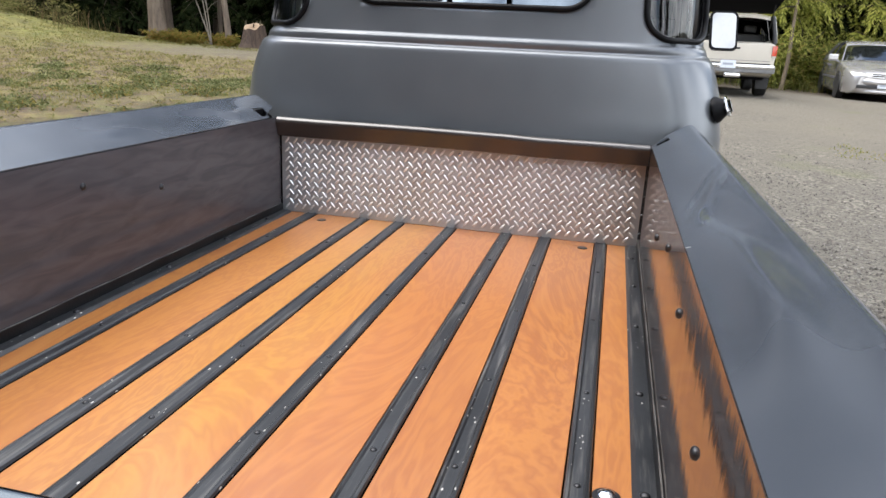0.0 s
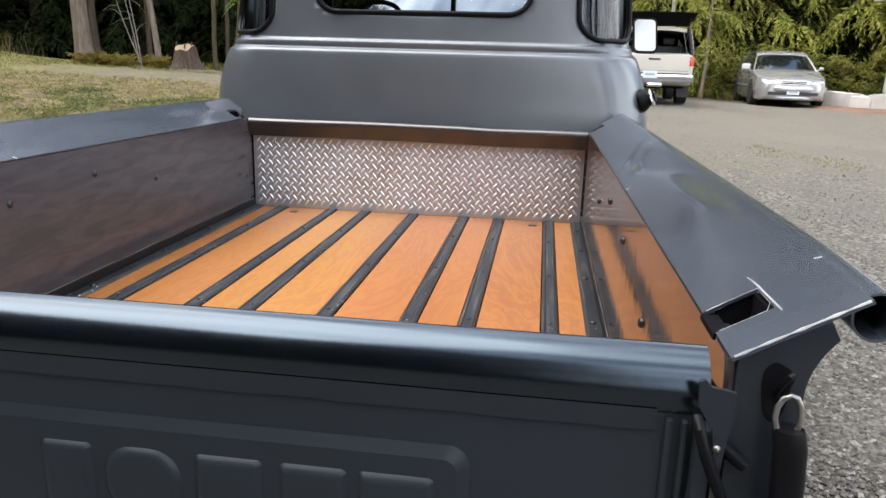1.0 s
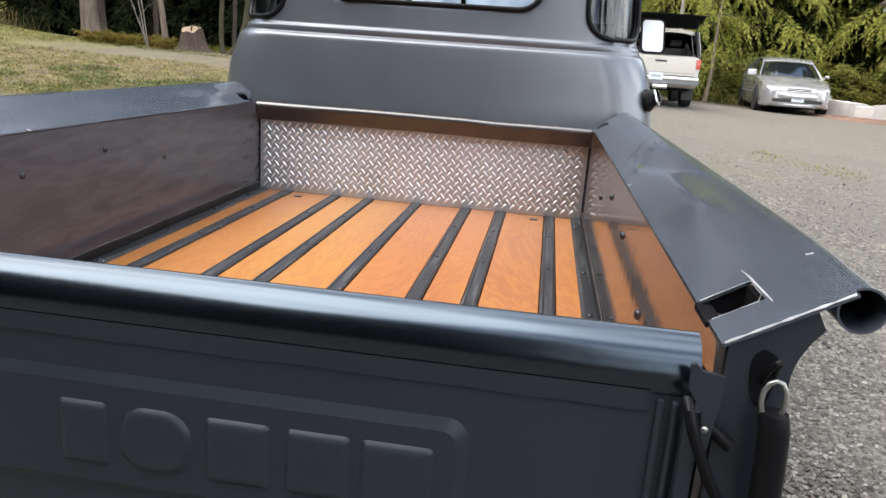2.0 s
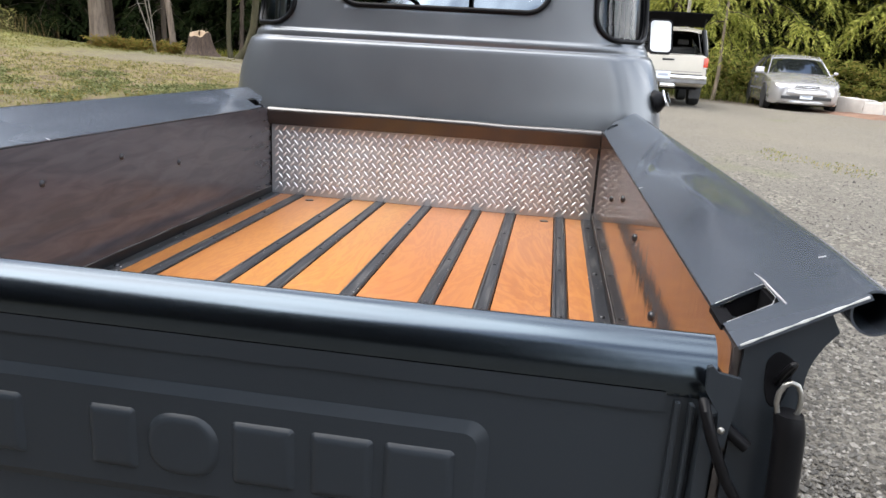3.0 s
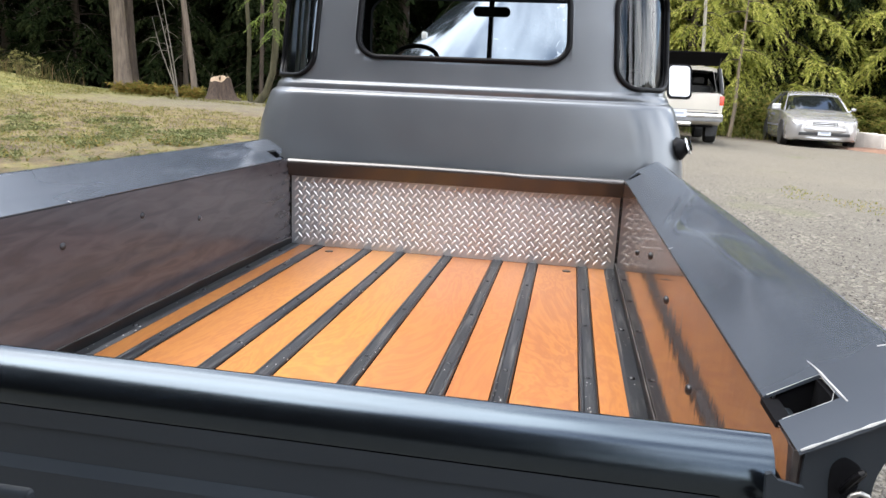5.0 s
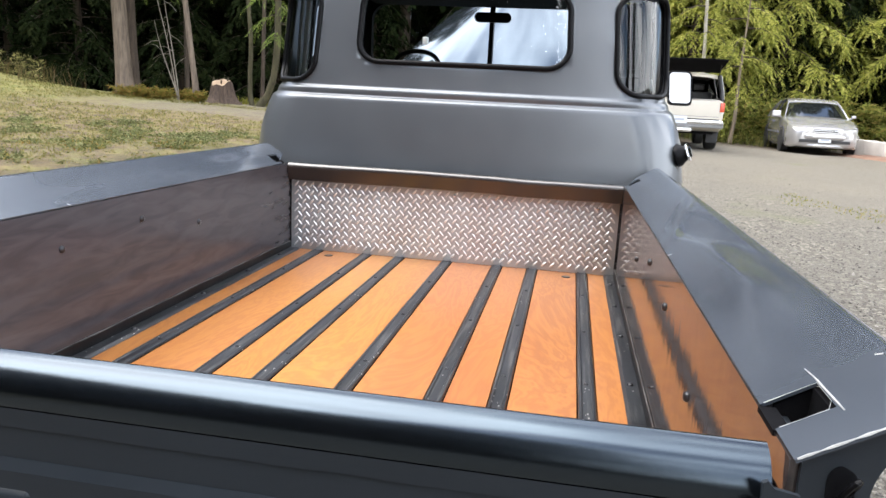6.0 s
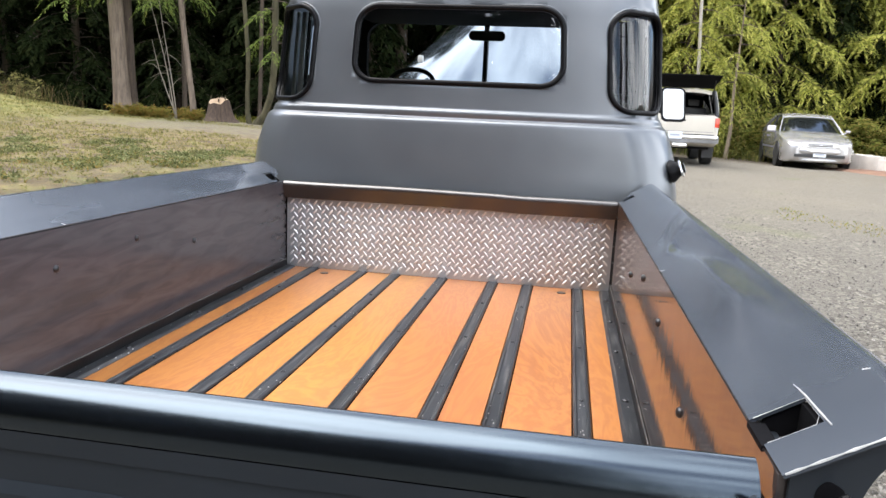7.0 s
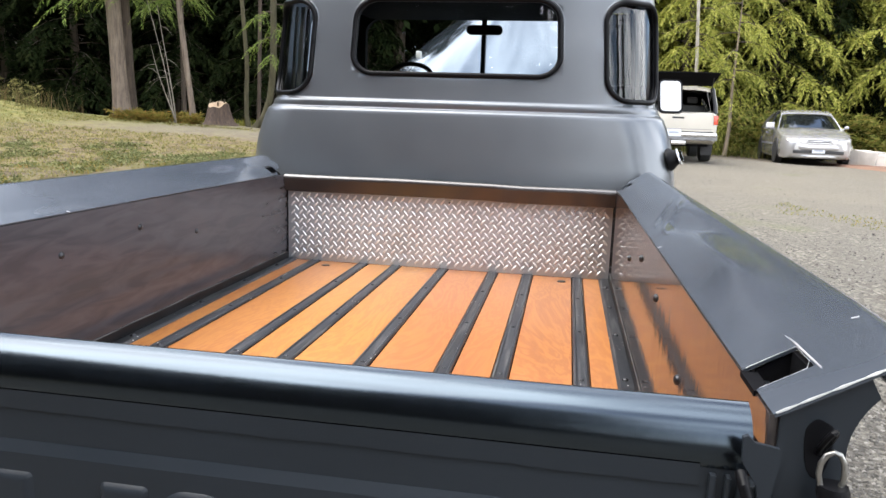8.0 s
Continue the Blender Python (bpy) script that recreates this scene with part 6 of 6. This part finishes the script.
def hang_branches(tree, pts, z_lo, z_hi, count, reach, seed, material, spray=0.5):
    r = np.random.default_rng(seed)
    o, d, ln = [], [], []
    bm = bmesh.new()
    zs = [p[2] for p in pts]
    for i in range(count):
        z = z_lo + (z_hi - z_lo) * (i + 0.5) / count
        az = i * 2.4 + r.normal(0, 0.3) - 1.6
        L = reach * r.uniform(0.6, 1.1)
        b = Vector((np.interp(z, zs, [p[0] for p in pts]), np.interp(z, zs, [p[1] for p in pts]), z))
        h = Vector((math.cos(az), math.sin(az), 0))
        cv = [b + h * L * q + Vector((0, 0, L * (0.15 * q - 0.6 * q * q))) for q in (0, 0.33, 0.66, 1)]
        tube(bm, cv, [0.022, 0.016, 0.010, 0.003], 5, caps=False)
        for k in range(9):
            q = 0.25 + 0.75 * k / 8
            p = b + h * L * q + Vector((0, 0, L * (0.15 * q - 0.6 * q * q)))
            side = Vector((-h.y, h.x, 0)) * (1 if k % 2 else -1)
            o.append(tuple(p))
            d.append(tuple(h * 0.5 + side * 0.7 + Vector((0, 0, -0.3))))
            ln.append(spray * r.uniform(0.6, 1.2))
    part("branch_wood", bm, "bark_dark", tree, smooth=False)
    v, f = sprays(o, d, ln, r, 26, 0.045, 0.6)
    raw("foliage", v, f, material, tree, "sunlit drooping needle sprays")


def plant_west_edge():
    t1, p1 = bare_trunk("old_fir", "thick grey-barked fir trunk at the wood's edge", -12.05, 16.1, 0.21, 0.17, 11, "bark", [(0, (0, 0)), (0.4, (-0.20, 0)), (1, (-0.4, 0.2))])
    hang_branches(t1, p1, 3.55, 5.8, 30, 1.7, 5, "needles_green", 0.6)
    bare_trunk("old_fir", "thick brown fir trunk close beside another", -12.08, 16.5, 0.19, 0.16, 11, "bark_dark", [(0, (0, 0)), (0.4, (-0.12, 0)), (1, (-0.2, 0.1))])
    t2, p2 = bare_trunk("alder_tree", "slender pale grey trunk at the wood's edge", -9.86, 16.1, 0.080, 0.055, 9, "bark", [(0, (0, 0)), (0.35, (-0.36, 0)), (1, (-0.8, 0.2))])
    hang_branches(t2, p2, 3.3, 4.9, 14, 1.0, 8, "needles_green", 0.45)
    bare_trunk("maple_tree", "curved mossy brown trunk", -8.38, 16.3, 0.060, 0.045, 8, "bark_moss", [(0, (0.05, 0)), (0.08, (-0.05, 0)), (0.22, (0.02, 0)), (0.45, (-0.12, 0)), (1, (-0.3, 0))])
    t4, p4 = bare_trunk("maple_tree", "leaning pale mossy trunk curving up from the ground", -7.9, 16.2, 0.09, 0.06, 8, "bark_moss", [(0, (-0.35, 0)), (0.05, (0.0, 0)), (0.10, (0.20, 0)), (0.22, (0.34, 0)), (0.45, (0.36, 0)), (1, (0.2, 0))])
    hang_branches(t4, p4, 1.9, 3.4, 7, 0.75, 14, "needles_green", 0.38)
    for k, (x, y, r, bark) in enumerate([(-10.9, 17.4, 0.07, "bark_dark"), (-9.0, 18.4, 0.06, "bark_dark"), (-7.2, 17.6, 0.08, "bark_moss"), (-6.4, 18.2, 0.10, "bark_dark")]):
        bare_trunk("sapling", "thin dark trunk in the wood's shade", x, y, r, r * 0.7, 8, bark, [(0, (0, 0)), (0.5, (0.12 * math.sin(k * 2), 0)), (1, (0.2 * math.sin(k), 0))])
    t5, p5 = bare_trunk("birch_tree", "slim pale trunk among the hemlocks", 4.22, 20.6, 0.055, 0.04, 8, "birch", [(0, (0, 0)), (0.35, (-0.09, 0)), (0.6, (-0.22, 0)), (1, (-0.3, 0))])
    t6, p6 = bare_trunk("sapling", "slim brown trunk beside the parked cars", 5.17, 20.6, 0.060, 0.010, 5.0, "bark_pale", [(0, (0, 0)), (0.2, (0.08, 0)), (0.4, (0.05, 0)), (1, (0.12, 0.1))])
    hang_branches(t5, p5, 3.0, 6.0, 8, 1.2, 17, "needles", 0.5)
    hang_branches(t6, p6, 1.6, 5.2, 13, 1.4, 18, "needles", 0.55)
    # bleached dead branches leaning together
    z = ground_z(-10.4, 15.9)
    dead = thing("dead_branch", "bleached dead branches leaning at the wood's edge", "branch", (-10.35, 15.9, z))
    r = np.random.default_rng(4)
    for k, (top, side) in enumerate((((-0.72, 0.1, 3.3), 0.3), ((-0.50, 0.2, 3.5), -0.2), ((-0.62, 0.0, 2.1), 0.2))):
        bm = bmesh.new()
        t = Vector(top)
        main = [t * q + Vector((0.05 * math.sin(q * 4 + k), 0, 0)) for q in np.linspace(0, 1, 9)]
        tube(bm, main, [0.020 - 0.0018 * i for i in range(9)], 6)
        for j in range(5):
            p = main[2 + j % 6]
            e = p + Vector((r.uniform(-0.65, 0.45), r.uniform(-0.3, 0.3), r.uniform(-0.45, 0.35)))
            tube(bm, [p, (p + e) / 2 + Vector((0, 0, 0.06)), e], [0.008, 0.006, 0.003], 5)
        part("limb", bm, "deadwood", dead)
    # stump
    z = ground_z(-9.1, 16.0)
    stump = thing("tree_stump", "cut tree stump with pale top and bark", "stump", (-9.1, 16.0, z))
    rows = []
    lob = [1 + 0.10 * math.sin(3 * a + 1) + 0.05 * math.sin(7 * a) for a in np.linspace(0, math.tau, 29)[:-1]]
    for q, w in ((-0.1, 0.50), (0.0, 0.43), (0.08, 0.36), (0.22, 0.31), (0.42, 0.275), (0.60, 0.26)):
        rows.append([(w * (1 + (l - 1) * (2.2 - 2 * q)) * math.cos(a), w * (1 + (l - 1) * (2.2 - 2 * q)) * math.sin(a), q - (0.13 * max(0, -math.sin(a)) + 0.03 * math.sin(5 * a) if q > 0.5 else 0)) for a, l in zip(np.linspace(0, math.tau, 29)[:-1], lob)])
    bm = loft(bmesh.new(), rows, closed=True)
    part("bark", bm, "bark_stump", stump, "furrowed grey-brown bark", angle=60)
    bm = bmesh.new()
    top = rows[-1]
    loft(bm, [[(x * f, y * f, zz + 0.004 + 0.03 * (1 - f)) for x, y, zz in top] for f in (0.97, 0.7, 0.4, 0.1)], closed=True)
    part("cut_face", bm, "cut", stump, "pale fresh-cut face", angle=60)
    for x, y in ((-0.22, -0.05), (0.02, 0.1), (0.18, -0.02)):
        part("splinter", tube(bmesh.new(), [(x, y, 0.5), (x + 0.02, y, 0.66), (x + 0.03, y, 0.72)], [0.035, 0.025, 0.004], 5), "bark_moss", stump)


def blades(n, xr, yr, hr, seed, keep, wide=0.012, lean=0.6):
    """Grass blades as slender bent triangles, rooted on the ground."""
    r = np.random.default_rng(seed)
    verts, faces = [], []
    while len(faces) < n:
        x, y = r.uniform(*xr), r.uniform(*yr)
        if not keep(x, y):
            continue
        z, h, a = ground_z(x, y), r.uniform(*hr), r.uniform(0, math.tau)
        dx, dy, w = math.cos(a), math.sin(a), wide * r.uniform(0.6, 1.3)
        b = len(verts)
        l = lean * r.uniform(0.2, 1.0) * h
        sx, sy = -dy * w, dx * w
        mx, my = x + dx * l * 0.35, y + dy * l * 0.35
        verts += [(x - sx, y - sy, z - 0.01), (x + sx, y + sy, z - 0.01), (mx + sx * 0.7, my + sy * 0.7, z + h * 0.65), (mx - sx * 0.7, my - sy * 0.7, z + h * 0.65), (x + dx * l, y + dy * l, z + h)]
        faces += [(b, b + 1, b + 2, b + 3), (b + 3, b + 2, b + 4)]
    return verts, faces


def leafy(n, xr, yr, up, size, seed, keep, leaves=9, width=0.09, rise=0.6):
    """Small fans of leaves scattered over the ground."""
    r = np.random.default_rng(seed)
    o, d, ln = [], [], []
    while len(o) < n:
        x, y = r.uniform(*xr), r.uniform(*yr)
        if not keep(x, y):
            continue
        a = r.uniform(0, math.tau)
        o.append((x, y, ground_z(x, y) + up * r.uniform(0, 1) ** 1.5))
        d.append((math.cos(a), math.sin(a), rise * r.uniform(0.2, 1.6)))
        ln.append(r.uniform(*size))
    return sprays(o, d, ln, r, leaves, width, 0.35, 0.5)


def plant_low():
    def lawn(x, y):
        return x < -2.6 + 0.6 * noise.noise(Vector((x * 0.7, y * 0.7, 5))) and not (12.8 < y - 0.06 * x < 15.2 and x > -11.5)

    r = np.random.default_rng(30)
    tufts = []
    while len(tufts) < 2600:
        x, y = r.uniform(-14, -2.2), r.uniform(1.5, 15.5)
        if lawn(x, y) and y - x > 12.5 + 4 * noise.noise(Vector((x * 0.6, y * 0.6, 8))):
            tufts.append((x, y, r.uniform(0.06, 0.22)))
    v, f = [], []
    for k, (x, y, w) in enumerate(tufts):
        a, b = blades(20, (x - w, x + w), (y - w, y + w), (0.01, 0.06), 100 + k, lambda p, q: True, 0.006, 1.8)
        f += [tuple(i + len(v) for i in t) for t in b]
        v += a
    tagged(raw("grass", v, f, "grass", None, "short dry yellow-green grass on the bank"), category="grass", kind="stuff")

    def upper(x, y):
        return lawn(x, y) and y - x > 11.5 + 5 * noise.noise(Vector((x * 0.7, y * 0.7, 18)))

    def crest(x, y):
        return noise.noise(Vector((x * 0.6, y * 0.6, 2))) > -0.1

    v, f = blades(1500, (-19, -13.2), (13.6, 16.2), (0.05, 0.70), 33, crest, 0.006, 1.3)
    tagged(raw("tall_grass", v, f, "weed", None, "tall seeding grass along the bank's crest"), category="grass", kind="stuff")

    def crown(x, y):
        return noise.noise(Vector((x * 1.3, y * 1.3, 4))) > 0.10 + 0.10 * (x + 16)

    def mound(x, y):
        return noise.noise(Vector((x * 1.9, y * 1.9, 4))) > -0.05 + 0.35 * abs(x + 10.7)

    def rough(x, y):
        return noise.noise(Vector((x * 1.1, y * 1.1, 14))) + 0.4 * noise.noise(Vector((x * 4, y * 4, 2))) > 0.12

    v, f = leafy(6500, (-17.0, -3.0), (3.0, 15.5), 0.02, (0.05, 0.15), 64, upper, 6, 0.07, 0.5)
    tagged(raw("turf", v, f, "turf", None, "uneven tufts of dry and green turf"), category="grass", kind="stuff")
    v, f = blades(9000, (-7.5, -2.5), (2.0, 8.5), (0.012, 0.055), 52, rough, 0.008, 3.0)
    tagged(raw("weed_patch", v, f, "rust", None, "coarse brown-green weeds on the near bank"), category="weeds", kind="stuff")
    v, f = leafy(2400, (-21, -13.6), (13.8, 16.4), 0.62, (0.15, 0.42), 61, crown, 9, 0.06, 1.1)
    tagged(raw("bank_weeds", v, f, "weed_pale", None, "leafy green weeds along the bank's crest"), category="weeds", kind="stuff")
    v, f = leafy(6500, (-10.0, -2.9), (2.0, 10.0), 0.03, (0.06, 0.17), 62, rough, 7, 0.10, 0.5)
    tagged(raw("clover", v, f, "clover", None, "low green clover patches on the near bank"), category="clover", kind="stuff")
    v, f = leafy(2600, (4.6, 14.5), (21.4, 25.0), 1.4, (0.25, 0.6), 63, crest, 11, 0.07, 0.7)
    tagged(raw("brush", v, f, "brush", None, "dim leafy brush in the shade under the hemlocks"), category="brush", kind="stuff")
    v, f = leafy(1100, (-12.0, -9.7), (15.5, 16.6), 0.20, (0.10, 0.34), 35, mound, 11, 0.055, 0.9)
    tagged(raw("fern_patch", v, f, "rust", None, "green and rust-coloured ferns under the trunks"), category="ferns", kind="stuff")
    v, f = blades(2400, (-9.9, -6.8), (16.0, 17.0), (0.03, 0.25), 36, crest, 0.008, 0.9)
    tagged(raw("fern_patch", v, f, "fern", None, "low green ferns round the stump"), category="ferns", kind="stuff")

    spots = [(3.46, 7.24, 0.26), (3.84, 6.35, 0.26)]

    def patch(x, y):
        d = max(math.exp(-((x - a) / (w * 1.5)) ** 2 - ((y - b) / (w * 2.2)) ** 2) for a, b, w in spots)
        return d + 0.5 * noise.noise(Vector((x * 3.0, y * 3.0, 9))) > 0.45

    v, f = blades(1000, (2.5, 5), (5.0, 9), (0.006, 0.02), 37, patch, 0.006, 1.8)
    tagged(raw("weeds", v, f, "fern", None, "thin green weeds growing through the gravel"), category="weeds", kind="stuff")
    v, f = blades(6000, (0, 13), (19.8, 24.5), (0.08, 0.45), 38, crest, 0.008, 0.9)
    tagged(raw("undergrowth", v, f, "shrub", None, "low green undergrowth at the trees' feet"), category="undergrowth", kind="stuff")


def scatter_stones():
    """Loose gravel over the drive, thickest beside the truck."""
    r = np.random.default_rng(41)
    oct_v = np.array([(1, 0, 0), (-1, 0, 0), (0, 1, 0), (0, -1, 0), (0, 0, 1), (0, 0, -1)], float)
    oct_f = np.array([(0, 2, 4), (2, 1, 4), (1, 3, 4), (3, 0, 4), (2, 0, 5), (1, 2, 5), (3, 1, 5), (0, 3, 5)])
    vs, fs = [], []
    n = 0
    for i in range(42000):
        d = r.exponential(2.4)
        x, y = 0.95 + r.exponential(1.15) - r.uniform(0, 0.15), -1.75 + d - r.exponential(0.12)
        if y > 13 or x > 8:
            continue
        s = r.uniform(0.0045, 0.0115) * (1.6 if r.uniform() < 0.06 else 1)
        sc = s * r.uniform(0.6, 1.25, 3) * np.array([1, 1, 0.7])
        a = r.uniform(0, math.tau)
        q = (oct_v + r.normal(0, 0.18, (6, 3))) * sc
        c, sn = math.cos(a), math.sin(a)
        q = np.c_[q[:, 0] * c - q[:, 1] * sn, q[:, 0] * sn + q[:, 1] * c, q[:, 2]] + np.array([x, y, ground_z(x, y) + s * 0.15])
        vs.append(q)
        fs.append(oct_f + n * 6)
        n += 1
    ob = raw("gravel", np.concatenate(vs), np.concatenate(fs), "gravel_stones", None, "loose grey crushed gravel on the drive")
    tagged(ob, category="gravel", kind="stuff")


def stone_mat():
    n = Nodes("gravel_stones")
    geo = n.add("NewGeometry")
    col = n.ramp(geo.outputs["Random Per Island"], [(0.0, (0.032, 0.030, 0.027)), (0.6, (0.088, 0.083, 0.073)), (1.0, (0.27, 0.255, 0.23))])
    v = n.coords()
    return n.done(n.mix(n.span(n.noise(v, 60.0, 3), 0, 0.4), col, (0.12, 0.11, 0.10)), 0.9, 0.0)


M["gravel_stones"] = stone_mat()
plant_trees()
plant_west_edge()
plant_low()
scatter_stones()
